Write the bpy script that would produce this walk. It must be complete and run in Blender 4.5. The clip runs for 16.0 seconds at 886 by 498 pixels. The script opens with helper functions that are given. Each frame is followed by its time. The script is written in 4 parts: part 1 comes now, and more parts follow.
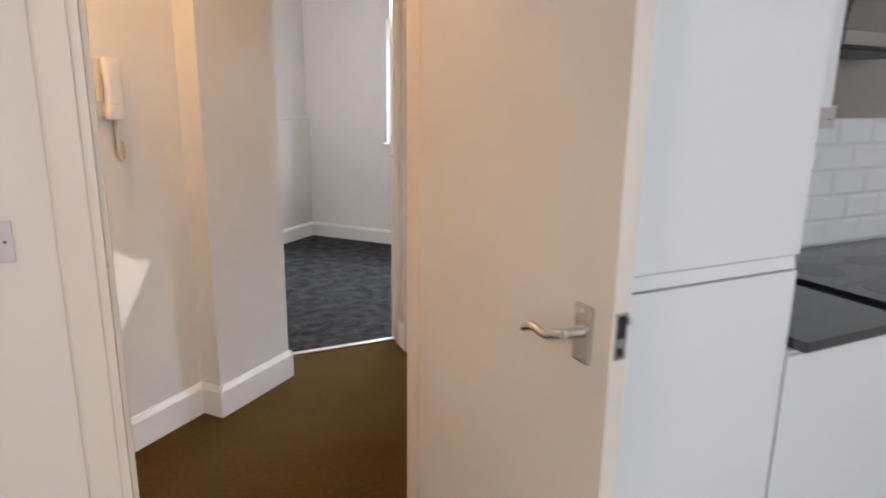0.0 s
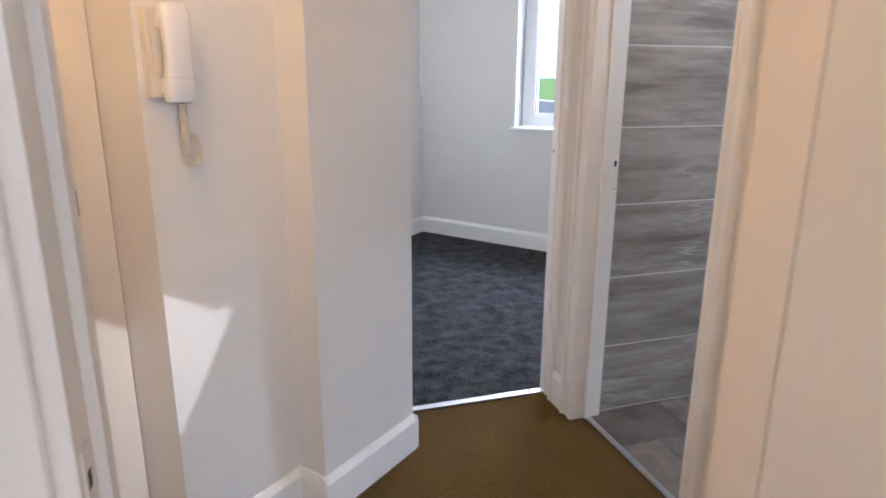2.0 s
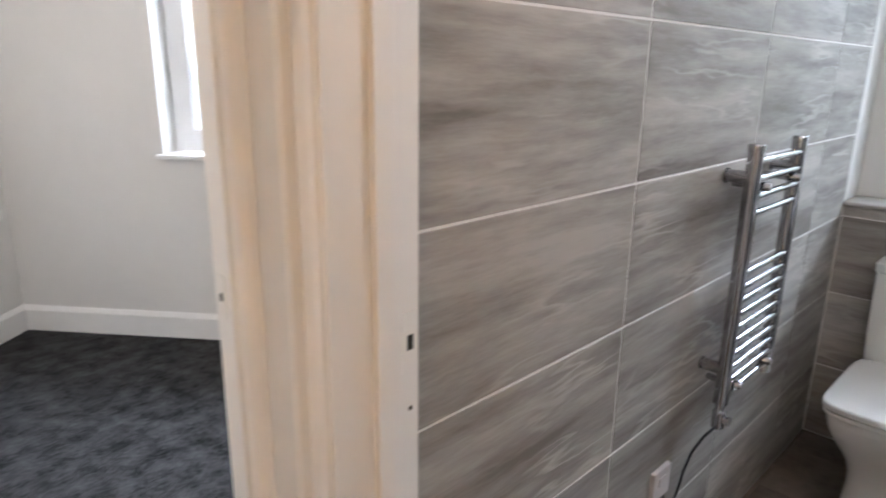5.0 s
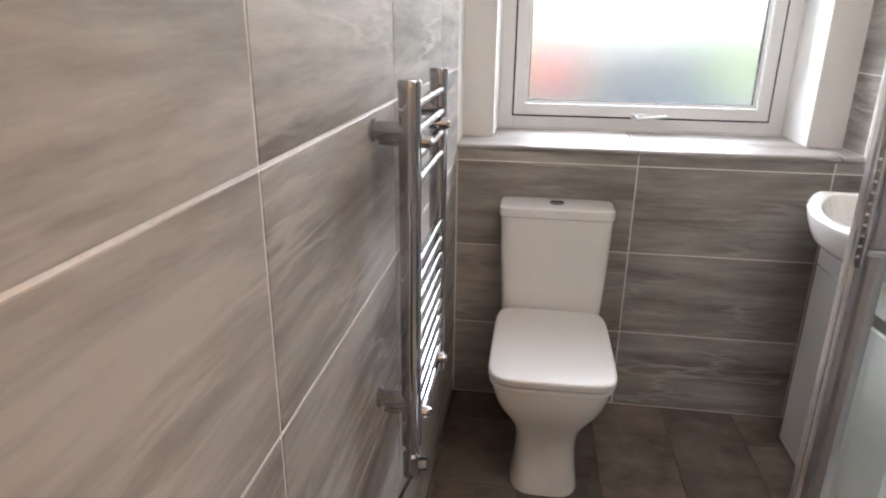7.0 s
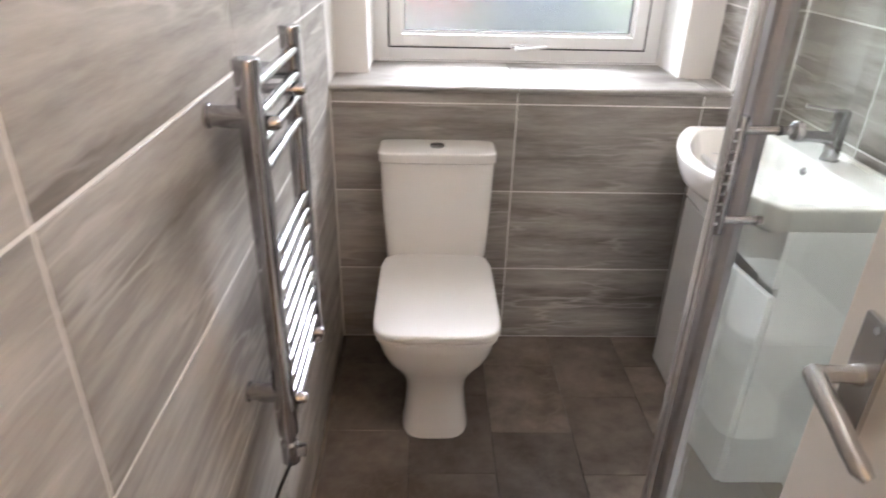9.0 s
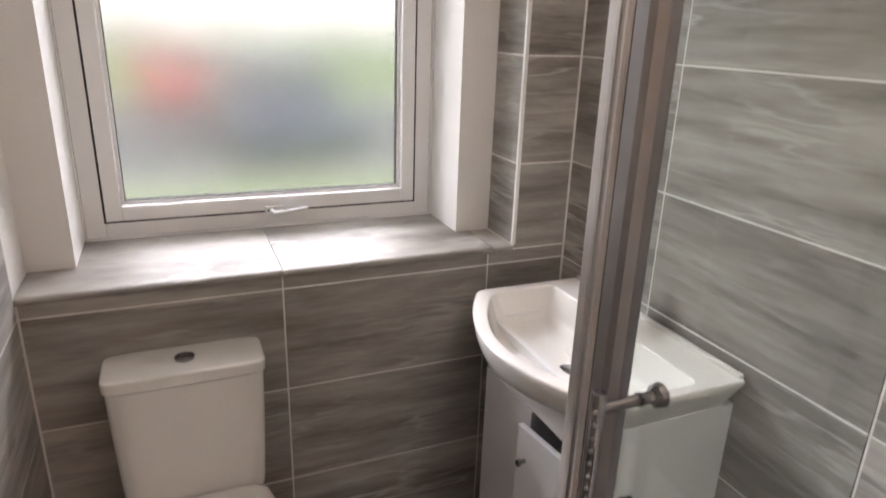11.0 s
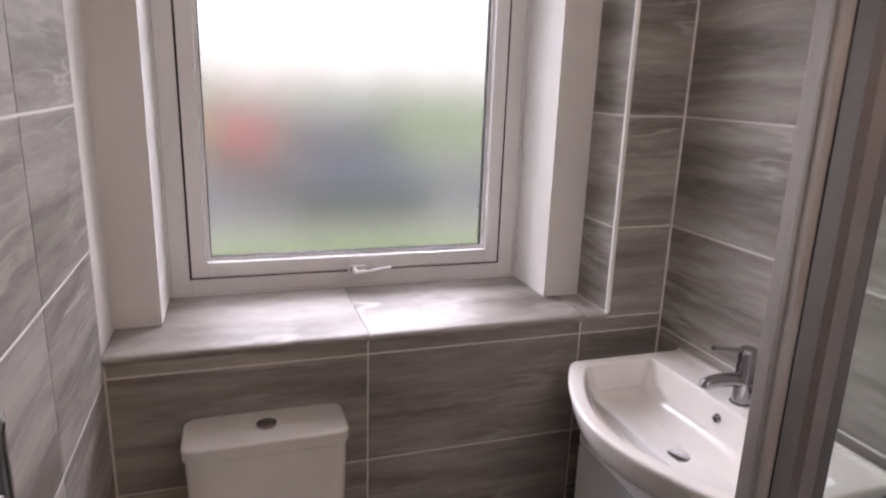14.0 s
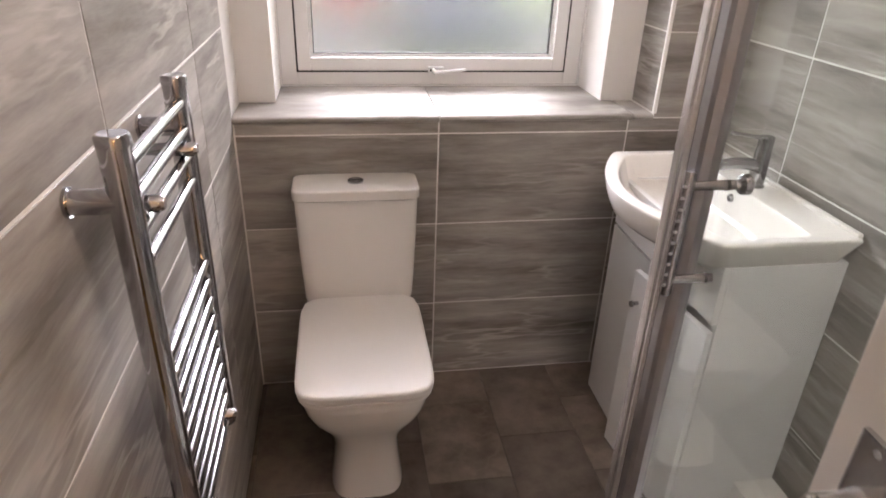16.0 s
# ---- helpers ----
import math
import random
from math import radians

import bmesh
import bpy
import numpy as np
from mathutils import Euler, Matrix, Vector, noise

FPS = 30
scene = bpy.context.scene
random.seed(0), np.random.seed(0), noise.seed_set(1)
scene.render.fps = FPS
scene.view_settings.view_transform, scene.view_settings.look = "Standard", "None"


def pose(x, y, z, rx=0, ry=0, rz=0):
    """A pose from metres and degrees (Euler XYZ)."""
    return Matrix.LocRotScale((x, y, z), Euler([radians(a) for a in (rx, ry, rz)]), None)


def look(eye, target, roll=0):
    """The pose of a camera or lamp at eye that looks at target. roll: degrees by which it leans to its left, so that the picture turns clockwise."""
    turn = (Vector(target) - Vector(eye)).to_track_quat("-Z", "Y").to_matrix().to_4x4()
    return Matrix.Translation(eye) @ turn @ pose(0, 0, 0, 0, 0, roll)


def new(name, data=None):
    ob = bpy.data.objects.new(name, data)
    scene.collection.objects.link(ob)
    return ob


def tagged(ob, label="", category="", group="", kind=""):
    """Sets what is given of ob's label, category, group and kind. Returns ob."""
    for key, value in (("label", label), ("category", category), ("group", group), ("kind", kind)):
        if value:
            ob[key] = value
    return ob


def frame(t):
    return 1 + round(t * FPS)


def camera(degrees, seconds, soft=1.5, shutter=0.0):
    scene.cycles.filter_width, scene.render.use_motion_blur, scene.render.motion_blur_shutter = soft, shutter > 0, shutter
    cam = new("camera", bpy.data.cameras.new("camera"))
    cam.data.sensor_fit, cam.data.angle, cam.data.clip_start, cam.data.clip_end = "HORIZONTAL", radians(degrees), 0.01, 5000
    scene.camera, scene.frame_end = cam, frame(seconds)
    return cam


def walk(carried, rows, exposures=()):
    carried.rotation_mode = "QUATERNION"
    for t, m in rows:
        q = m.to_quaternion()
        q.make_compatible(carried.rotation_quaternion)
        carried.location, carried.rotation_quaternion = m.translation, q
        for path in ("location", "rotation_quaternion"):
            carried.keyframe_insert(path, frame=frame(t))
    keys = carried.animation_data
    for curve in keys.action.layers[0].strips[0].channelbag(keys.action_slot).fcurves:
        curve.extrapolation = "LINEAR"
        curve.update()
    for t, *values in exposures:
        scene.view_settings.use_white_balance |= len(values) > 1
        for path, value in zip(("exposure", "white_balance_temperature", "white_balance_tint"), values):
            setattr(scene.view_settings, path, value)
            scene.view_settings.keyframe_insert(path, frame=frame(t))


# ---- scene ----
cam = camera(69.3, 16.0, soft=1.7, shutter=0.4)
PATH = [
    (0, (0.391, 0.078, 1.425), (1.235, 1.831, 0.963), 0.7),
    (0.5, (0.38, 0.327, 1.437), (1.133, 2.119, 0.969), 0.7),
    (1, (0.417, 0.556, 1.429), (1.118, 2.365, 0.944), 0.6),
    (1.5, (0.451, 0.79, 1.422), (1.072, 2.624, 0.917), 0.6),
    (2, (0.464, 1.084, 1.4), (1.047, 2.923, 0.871), 0.4),
    (2.5, (0.525, 1.368, 1.412), (1.115, 3.203, 0.879), 0.4),
    (3, (0.7, 1.686, 1.41), (1.292, 3.518, 0.869), 0.2),
    (3.5, (0.839, 1.974, 1.414), (1.471, 3.793, 0.872), 0.1),
    (4, (0.955, 2.266, 1.432), (1.791, 4.0, 0.89), 0.3),
    (4.5, (1.136, 2.495, 1.416), (2.249, 4.067, 0.876), 0.5),
    (5, (1.311, 2.64, 1.415), (2.672, 4.002, 0.873), 0.7),
    (5.2, (1.36, 2.702, 1.403), (2.832, 3.945, 0.866), 0.9),
    (7.3, (1.897, 3.003, 1.316), (3.754, 3.178, 0.593), 1.2),
    (7.5, (1.897, 3.012, 1.304), (3.72, 3.182, 0.5), 1.2),
    (8, (1.882, 3.047, 1.354), (3.658, 3.208, 0.449), 1.1),
    (8.5, (1.896, 3.004, 1.387), (3.672, 3.139, 0.475), 1.0),
    (9, (1.989, 2.94, 1.429), (3.766, 2.885, 0.513), 1.4),
    (9.5, (2.109, 2.897, 1.438), (3.868, 2.607, 0.531), 1.7),
    (10, (2.249, 2.879, 1.472), (3.966, 2.358, 0.588), 2.1),
    (10.2, (2.316, 2.884, 1.489), (4.016, 2.275, 0.629), 2.4),
    (12.3, (2.475, 2.882, 1.692), (4.282, 2.127, 1.288), 1.7),
    (12.5, (2.485, 2.89, 1.703), (4.296, 2.139, 1.31), 1.7),
    (13, (2.489, 2.897, 1.688), (4.32, 2.187, 1.307), 1.8),
    (13.5, (2.514, 2.909, 1.641), (4.358, 2.236, 1.253), 1.8),
    (14, (2.547, 2.95, 1.57), (4.386, 2.341, 1.073), 1.9),
    (14.5, (2.533, 2.969, 1.506), (4.352, 2.488, 0.826), 1.8),
    (15, (2.438, 2.944, 1.483), (4.209, 2.563, 0.635), 1.9),
    (15.5, (2.29, 2.93, 1.483), (4.051, 2.61, 0.591), 1.9),
    (16, (2.156, 2.936, 1.471), (3.916, 2.642, 0.567), 2.0),
]
EXPOSURES = [
    (0.0, 0.88, 5700, 13),
    (0.5, 0.86, 5250, 12),
    (1.0, 0.95, 5050, 12),
    (2.0, 1.02, 5050, 12),
    (2.7, 1.16, 4950, 11),
    (3.5, 1.1, 5200, 9),
    (4.2, 1.05, 5350, 9),
    (5.0, 1.15, 5550, 12),
    (7.5, 1.5, 6250, 17),
    (8.5, 1.74, 6200, 17),
    (10.0, 1.3, 6500, 18),
    (12.5, 0.42, 6750, 27),
    (13.7, 0.42, 6500, 29),
    (15.0, 0.84, 6500, 26),
    (16.0, 1.24, 6800, 25),
]
walk(cam, [(t, look(eye, target, roll)) for t, eye, target, roll in PATH], EXPOSURES)

# ---------------------------------------------------------------- light
world = bpy.data.worlds.new("sky")
scene.world = world
world.use_nodes = True
wn, wl = world.node_tree.nodes, world.node_tree.links
sky = wn.new("ShaderNodeTexSky")
sky.sky_type = "NISHITA"
sky.sun_disc = False
sky.sun_elevation, sky.sun_rotation = radians(56), radians(297)
sky.air_density, sky.dust_density = 1.0, 4.0
soft_sky = wn.new("ShaderNodeHueSaturation")
soft_sky.inputs["Saturation"].default_value = 0.35
wl.new(sky.outputs[0], soft_sky.inputs["Color"])
wl.new(soft_sky.outputs[0], wn["Background"].inputs[0])
wn["Background"].inputs[1].default_value = 0.15


def lamp(name, kind, power, colour, m, size=0.3, size_y=None):
    data = bpy.data.lights.new(name, kind)
    data.energy, data.color = power, colour
    if kind == "AREA":
        data.size = size
        if size_y:
            data.shape, data.size_y = "RECTANGLE", size_y
    elif kind == "SUN":
        data.angle = size
    else:
        data.shadow_soft_size = size
    ob = new(name, data)
    ob.matrix_world = m
    return ob


lamp("sun", "SUN", 1.4, (1, 0.97, 0.92), look((0, 0, 10), (6.0, -3.0, 0)), radians(12))
# daylight standing before the window openings, above the line of sight
lamp("bathroom_daylight", "AREA", 315, (0.89, 0.95, 1.0), look((7.6, 2.608, 3.50), (3.2, 2.608, 1.2)), 6.5, 1.3)
lamp("bedroom_daylight", "AREA", 68, (0.95, 0.97, 1.0), look((2.015 + 0.95 * 0.774 + 1.48 * 0.633, 6.59 + 0.95 * 0.633 - 1.48 * 0.774, 2.30), (1.3, 4.7, 0.9)), 1.5, 0.66)
lamp("kitchen_daylight", "AREA", 40, (1, 0.945, 0.885), look((1.5, -3.9, 1.7), (1.4, 0.5, 1.1)), 2.0, 1.0)
lamp("hall_lamp", "POINT", 9.0, (1, 0.56, 0.21), pose(0.22, 2.06, 2.25), 0.06)
lamp("kitchen_lamp", "POINT", 15.5, (1, 0.80, 0.64), pose(-0.9, -0.4, 2.2), 0.08)
# unseen fill light, added to lift the walls the window lamp leaves dark
lamp("bathroom_fill", "POINT", 9.0, (1, 0.90, 0.81), pose(2.52, 2.28, 2.24), 0.10)
# warm fill added out of view, as the window alone leaves the bedroom dim
lamp("bedroom_fill", "POINT", 14, (1, 0.85, 0.70), pose(1.25, 4.75, 2.15), 0.12)
# a ceiling spotlight inside the kitchen, shining over the open door into the hall
spot = lamp("kitchen_spotlight", "SPOT", 70, (1, 0.88, 0.74), look((1.294, 1.242, 2.389), (0.33, 2.78, 0.66)), 0.003)
spot.data.spot_size, spot.data.spot_blend = radians(46), 0.6


# ---------------------------------------------------------------- materials
def material(name, colour, rough=0.5, metal=0.0, vary=0.06, grain=30.0, bump=0.0, bump_grain=200.0, spec=0.5, coat=0.0):
    m = bpy.data.materials.new(name)
    m.use_nodes = True
    n, l = m.node_tree.nodes, m.node_tree.links
    p = n["Principled BSDF"]
    p.inputs["Roughness"].default_value = rough
    p.inputs["Metallic"].default_value = metal
    p.inputs["Specular IOR Level"].default_value = spec
    p.inputs["Coat Weight"].default_value = coat
    tc = n.new("ShaderNodeTexCoord")
    big, small = n.new("ShaderNodeTexNoise"), n.new("ShaderNodeTexNoise")
    big.inputs["Scale"].default_value, small.inputs["Scale"].default_value = 1.7, grain
    for x in (big, small):
        x.inputs["Detail"].default_value = 4
        l.new(tc.outputs["Object"], x.inputs["Vector"])
    add = n.new("ShaderNodeMath")
    add.operation = "ADD"
    l.new(big.outputs[0], add.inputs[0])
    l.new(small.outputs[0], add.inputs[1])
    ramp = n.new("ShaderNodeMapRange")
    ramp.inputs[1].default_value, ramp.inputs[2].default_value = 0.6, 1.4
    ramp.inputs[3].default_value, ramp.inputs[4].default_value = 1 - vary, 1 + vary
    l.new(add.outputs[0], ramp.inputs[0])
    mul = n.new("ShaderNodeVectorMath")
    mul.operation = "SCALE"
    mul.inputs[0].default_value = colour
    l.new(ramp.outputs[0], mul.inputs["Scale"])
    l.new(mul.outputs[0], p.inputs["Base Color"])
    if bump:
        b, f = n.new("ShaderNodeBump"), n.new("ShaderNodeTexNoise")
        f.inputs["Scale"].default_value, f.inputs["Detail"].default_value = bump_grain, 3
        b.inputs["Strength"].default_value, b.inputs["Distance"].default_value = bump, 0.002
        l.new(tc.outputs["Object"], f.inputs["Vector"])
        l.new(f.outputs[0], b.inputs["Height"])
        l.new(b.outputs[0], p.inputs["Normal"])
    return m


def stone_tile(name, dark, light, vein, rough, stretch, vein_stretch, vein_width, relief=0.1, tone=0.1, tear=0.012, vein_strength=0.3):
    """Soft long bands along the piece's own x with thin wavy pale veins, another stretch of stone for each piece."""
    m = bpy.data.materials.new(name)
    m.use_nodes = True
    n, l = m.node_tree.nodes, m.node_tree.links
    p = n["Principled BSDF"]
    tc, info = n.new("ShaderNodeTexCoord"), n.new("ShaderNodeObjectInfo")
    p.inputs["Specular IOR Level"].default_value = 0.19
    off = n.new("ShaderNodeVectorMath")
    off.operation = "MULTIPLY_ADD"
    l.new(info.outputs["Random"], off.inputs[0])
    off.inputs[1].default_value = (37, 53, 71)
    l.new(tc.outputs["Object"], off.inputs[2])
    # a slow sway of the layers and a fine ragged tear
    bend = off
    for scale, detail, sway in ((2.2, 2, 0.024), (26.0, 4, tear)):
        warp, bent = n.new("ShaderNodeTexNoise"), n.new("ShaderNodeVectorMath")
        warp.inputs["Scale"].default_value, warp.inputs["Detail"].default_value = scale, detail
        l.new(off.outputs[0], warp.inputs["Vector"])
        bent.operation = "MULTIPLY_ADD"
        l.new(warp.outputs["Color"], bent.inputs[0])
        bent.inputs[1].default_value = (0.0, sway, sway)
        l.new(bend.outputs[0], bent.inputs[2])
        bend = bent

    def drawn(scale, detail, rough_):
        mp, tx = n.new("ShaderNodeMapping"), n.new("ShaderNodeTexNoise")
        mp.inputs["Scale"].default_value = scale
        l.new(bend.outputs[0], mp.inputs[0])
        l.new(mp.outputs[0], tx.inputs["Vector"])
        tx.inputs["Scale"].default_value, tx.inputs["Detail"].default_value, tx.inputs["Roughness"].default_value = 1.0, detail, rough_
        return tx.outputs[0]

    bands, veins, fine, cloud = drawn(stretch, 7, 0.62), drawn(vein_stretch, 3, 0.5), drawn((vein_stretch[0] * 1.4, vein_stretch[1], vein_stretch[2] * 2.6), 3, 0.55), drawn((2.2, 2.2, 5.0), 2, 0.5)
    mottle = drawn((vein_stretch[0] * 1.9, vein_stretch[1] * 2, vein_stretch[2] * 1.4), 6, 0.68)
    ramp = n.new("ShaderNodeValToRGB")
    lo, hi = ramp.color_ramp.elements
    lo.position, hi.position = 0.33, 0.67
    lo.color, hi.color = (*dark, 1), (*light, 1)
    soft = n.new("ShaderNodeMath")
    soft.operation = "MULTIPLY_ADD"
    soft.inputs[1].default_value, soft.inputs[2].default_value = 0.44, -0.22
    l.new(mottle, soft.inputs[0])
    both = n.new("ShaderNodeMath")
    l.new(bands, both.inputs[0])
    l.new(soft.outputs[0], both.inputs[1])
    l.new(both.outputs[0], ramp.inputs[0])
    # a vein where the drawn noise crosses its middle value, only in some clouds
    dist = n.new("ShaderNodeMath")
    dist.operation = "SUBTRACT"
    dist.inputs[1].default_value = 0.5
    l.new(veins, dist.inputs[0])
    ab = n.new("ShaderNodeMath")
    ab.operation = "ABSOLUTE"
    l.new(dist.outputs[0], ab.inputs[0])
    thin = n.new("ShaderNodeMapRange")
    thin.inputs[1].default_value, thin.inputs[2].default_value, thin.inputs[3].default_value, thin.inputs[4].default_value = 0.0, vein_width, vein_strength, 0.0
    l.new(ab.outputs[0], thin.inputs[0])
    some = n.new("ShaderNodeMapRange")
    some.inputs[1].default_value, some.inputs[2].default_value = 0.46, 0.66
    l.new(cloud, some.inputs[0])
    much = n.new("ShaderNodeMath")
    much.operation = "MULTIPLY"
    l.new(thin.outputs[0], much.inputs[0])
    l.new(some.outputs[0], much.inputs[1])
    mix = n.new("ShaderNodeMix")
    mix.data_type = "RGBA"
    mix.inputs[7].default_value = (*vein, 1)
    l.new(much.outputs[0], mix.inputs[0])
    l.new(ramp.outputs[0], mix.inputs[6])
    shade = n.new("ShaderNodeMapRange")
    shade.inputs[3].default_value, shade.inputs[4].default_value = 1 - tone, 1 + tone
    l.new(info.outputs["Random"], shade.inputs[0])
    toned = n.new("ShaderNodeVectorMath")
    toned.operation = "SCALE"
    l.new(mix.outputs[2], toned.inputs[0])
    l.new(shade.outputs[0], toned.inputs["Scale"])
    l.new(toned.outputs[0], p.inputs["Base Color"])
    gloss = n.new("ShaderNodeMapRange")
    gloss.inputs[3].default_value, gloss.inputs[4].default_value = rough * 0.8, rough * 1.25
    l.new(fine, gloss.inputs[0])
    l.new(gloss.outputs[0], p.inputs["Roughness"])
    bump = n.new("ShaderNodeBump")
    bump.inputs["Strength"].default_value, bump.inputs["Distance"].default_value = relief, 0.001
    l.new(fine, bump.inputs["Height"])
    l.new(bump.outputs[0], p.inputs["Normal"])
    return m


def carpet(name, dark, light, patch, mottle):
    m = bpy.data.materials.new(name)
    m.use_nodes = True
    n, l = m.node_tree.nodes, m.node_tree.links
    p = n["Principled BSDF"]
    p.inputs["Roughness"].default_value = 0.95
    p.inputs["Specular IOR Level"].default_value = 0.1
    p.inputs["Sheen Weight"].default_value = 0.04
    tc = n.new("ShaderNodeTexCoord")
    a, b, c = (n.new("ShaderNodeTexNoise") for _ in range(3))
    for x, s, d in ((a, patch, 8), (b, 150.0, 3), (c, 55.0, 5)):
        x.inputs["Scale"].default_value, x.inputs["Detail"].default_value = s, d
        l.new(tc.outputs["Object"], x.inputs["Vector"])

    def span(value, low, high):
        mr = n.new("ShaderNodeMapRange")
        mr.inputs[1].default_value, mr.inputs[2].default_value = low, high
        l.new(value, mr.inputs[0])
        return mr.outputs[0]

    def combine(x, k, y):
        ma = n.new("ShaderNodeMath")
        ma.operation = "MULTIPLY_ADD"
        ma.inputs[1].default_value = k
        l.new(x, ma.inputs[0])
        l.new(y, ma.inputs[2])
        return ma.outputs[0]

    tufts = combine(span(b.outputs[0], 0.34, 0.66), 0.50, combine(span(c.outputs[0], 0.34, 0.66), 0.50, span(a.outputs[0], 0.5 - mottle, 0.5 + mottle)))
    ramp = n.new("ShaderNodeValToRGB")
    ramp.color_ramp.elements[0].color, ramp.color_ramp.elements[1].color = (*dark, 1), (*light, 1)
    l.new(span(tufts, 0.28, 1.75), ramp.inputs[0])
    l.new(ramp.outputs[0], p.inputs["Base Color"])
    bump = n.new("ShaderNodeBump")
    bump.inputs["Strength"].default_value, bump.inputs["Distance"].default_value = 0.7, 0.004
    l.new(tufts, bump.inputs["Height"])
    l.new(bump.outputs[0], p.inputs["Normal"])
    return m


def glass(name, colour, rough):
    m = bpy.data.materials.new(name)
    m.use_nodes = True
    p = m.node_tree.nodes["Principled BSDF"]
    p.inputs["Base Color"].default_value = (*colour, 1)
    p.inputs["Transmission Weight"].default_value = 1
    p.inputs["Roughness"].default_value = rough
    p.inputs["IOR"].default_value = 1.45
    return m


WALL = material("wall paint", (0.765, 0.743, 0.706), 0.6, vary=0.025, grain=9, bump=0.08, bump_grain=260)
GLOSS = material("white gloss paint", (0.86, 0.845, 0.815), 0.3, vary=0.03, grain=14, bump=0.05, bump_grain=90)
DOOR = material("cream door paint", (0.74, 0.69, 0.62), 0.42, vary=0.03, grain=6, bump=0.05, bump_grain=150)
CREAM = material("cream wall paint", (0.76, 0.69, 0.615), 0.55, vary=0.025, grain=9, bump=0.08, bump_grain=260)
CEIL = material("ceiling paint", (0.84, 0.83, 0.81), 0.8, vary=0.02)
UPVC = material("white window plastic", (0.81, 0.805, 0.79), 0.22, vary=0.012, grain=5)
CERAMIC = material("glazed white ceramic", (0.86, 0.835, 0.79), 0.08, vary=0.01, grain=4, coat=0.4)
SEAT = material("white seat plastic", (0.85, 0.825, 0.785), 0.42, vary=0.01, grain=4, spec=0.35)
CHROME = material("chrome", (0.43, 0.43, 0.45), 0.06, 1.0, vary=0.03, grain=8)
SATIN = material("brushed chrome", (0.62, 0.61, 0.60), 0.27, 1.0, vary=0.06, grain=60)
# the shower's polished metal twice: dark and bright reflections put into the colour
DARK_MIRROR = material("shower metal darkened for its reflection", (0.40, 0.39, 0.40), 0.36, 1.0, vary=0.08, grain=30)
PALE_MIRROR = material("shower metal paled for its reflection", (0.86, 0.85, 0.87), 0.26, 0.8, vary=0.06, grain=25)
STEEL = material("dull steel strip", (0.72, 0.72, 0.72), 0.35, 1.0, vary=0.08, grain=40)
FRAME = material("cream frame paint", (0.77, 0.685, 0.585), 0.4, vary=0.03, grain=8, bump=0.05, bump_grain=120)
DARK = material("black plastic", (0.015, 0.015, 0.017), 0.4)
# near black for seals, and for the shade inside holes and gaps
HOLE = material("near black for seals and hole shade", (0.02, 0.018, 0.016), 0.8)
GROUT = material("pale grout", (0.76, 0.735, 0.70), 0.85, vary=0.08, grain=80, bump=0.2, bump_grain=400)
UNIT = material("white cabinet gloss", (0.80, 0.82, 0.83), 0.2, vary=0.015, grain=3)
VANITY = material("white vanity lacquer", (0.82, 0.82, 0.81), 0.24, vary=0.015, grain=3)
PHONE = material("ivory handset plastic", (0.80, 0.79, 0.80), 0.3, vary=0.02, grain=10)
PHONE_BACK = material("yellowed phone base plastic", (0.70, 0.64, 0.54), 0.35, vary=0.03, grain=10)
SWITCH = material("switch plate plastic", (0.62, 0.575, 0.57), 0.3, vary=0.02, grain=10)
HOB = material("black hob glass", (0.012, 0.012, 0.014), 0.05, spec=0.9)
WORKTOP = material("black polished worktop", (0.03, 0.03, 0.032), 0.09, vary=0.3, grain=90, spec=1.0)
HOOD_SHADE = material("wall greyed for hood shade", (0.30, 0.28, 0.26), 0.4, vary=0.05, grain=12)
BRICK = material("white bevelled wall tile", (0.80, 0.82, 0.84), 0.1, vary=0.02, grain=6)
HOOD = material("stainless hood", (0.5, 0.5, 0.5), 0.25, 1.0, vary=0.06, grain=50)
TILE = stone_tile("grey travertine tile", (0.178, 0.160, 0.141), (0.432, 0.404, 0.366), (0.50, 0.472, 0.435), 0.42, (1.1, 2.6, 12.0), (2.4, 4.0, 20.0), 0.045, 0.08, 0.06, 0.007, 0.9)
VINYL = stone_tile("brown grey vinyl tile", (0.105, 0.083, 0.066), (0.230, 0.190, 0.158), (0.24, 0.205, 0.168), 0.40, (5.0, 5.0, 5.0), (9.0, 5.0, 9.0), 0.03, 0.05, 0.32)
CARPET_HALL = carpet("brown hall carpet", (0.050, 0.027, 0.004), (0.118, 0.067, 0.010), 4.0, 0.9)
CARPET_BED = carpet("charcoal bedroom carpet", (0.0010, 0.0010, 0.0011), (0.062, 0.061, 0.062), 11.0, 0.16)
VINYL_KITCHEN = material("grey kitchen floor", (0.25, 0.24, 0.23), 0.4, vary=0.2, grain=20)
FROST = glass("frosted window glass", (0.97, 0.98, 0.98), 0.25)
# the etched face also scatters the daylight that falls on it
scatter, etched = FROST.node_tree.nodes.new("ShaderNodeBsdfTranslucent"), FROST.node_tree.nodes.new("ShaderNodeMixShader")
scatter.inputs["Color"].default_value = (0.93, 0.95, 0.95, 1)
etched.inputs[0].default_value = 0.012
FROST.node_tree.links.new(FROST.node_tree.nodes["Principled BSDF"].outputs[0], etched.inputs[1])
FROST.node_tree.links.new(scatter.outputs[0], etched.inputs[2])
FROST.node_tree.links.new(etched.outputs[0], FROST.node_tree.nodes["Material Output"].inputs["Surface"])
CLEAR = glass("clear window glass", (0.99, 1.0, 1.0), 0.0)
SHOWER = glass("green tinted shower glass", (0.935, 0.975, 0.957), 0.0)
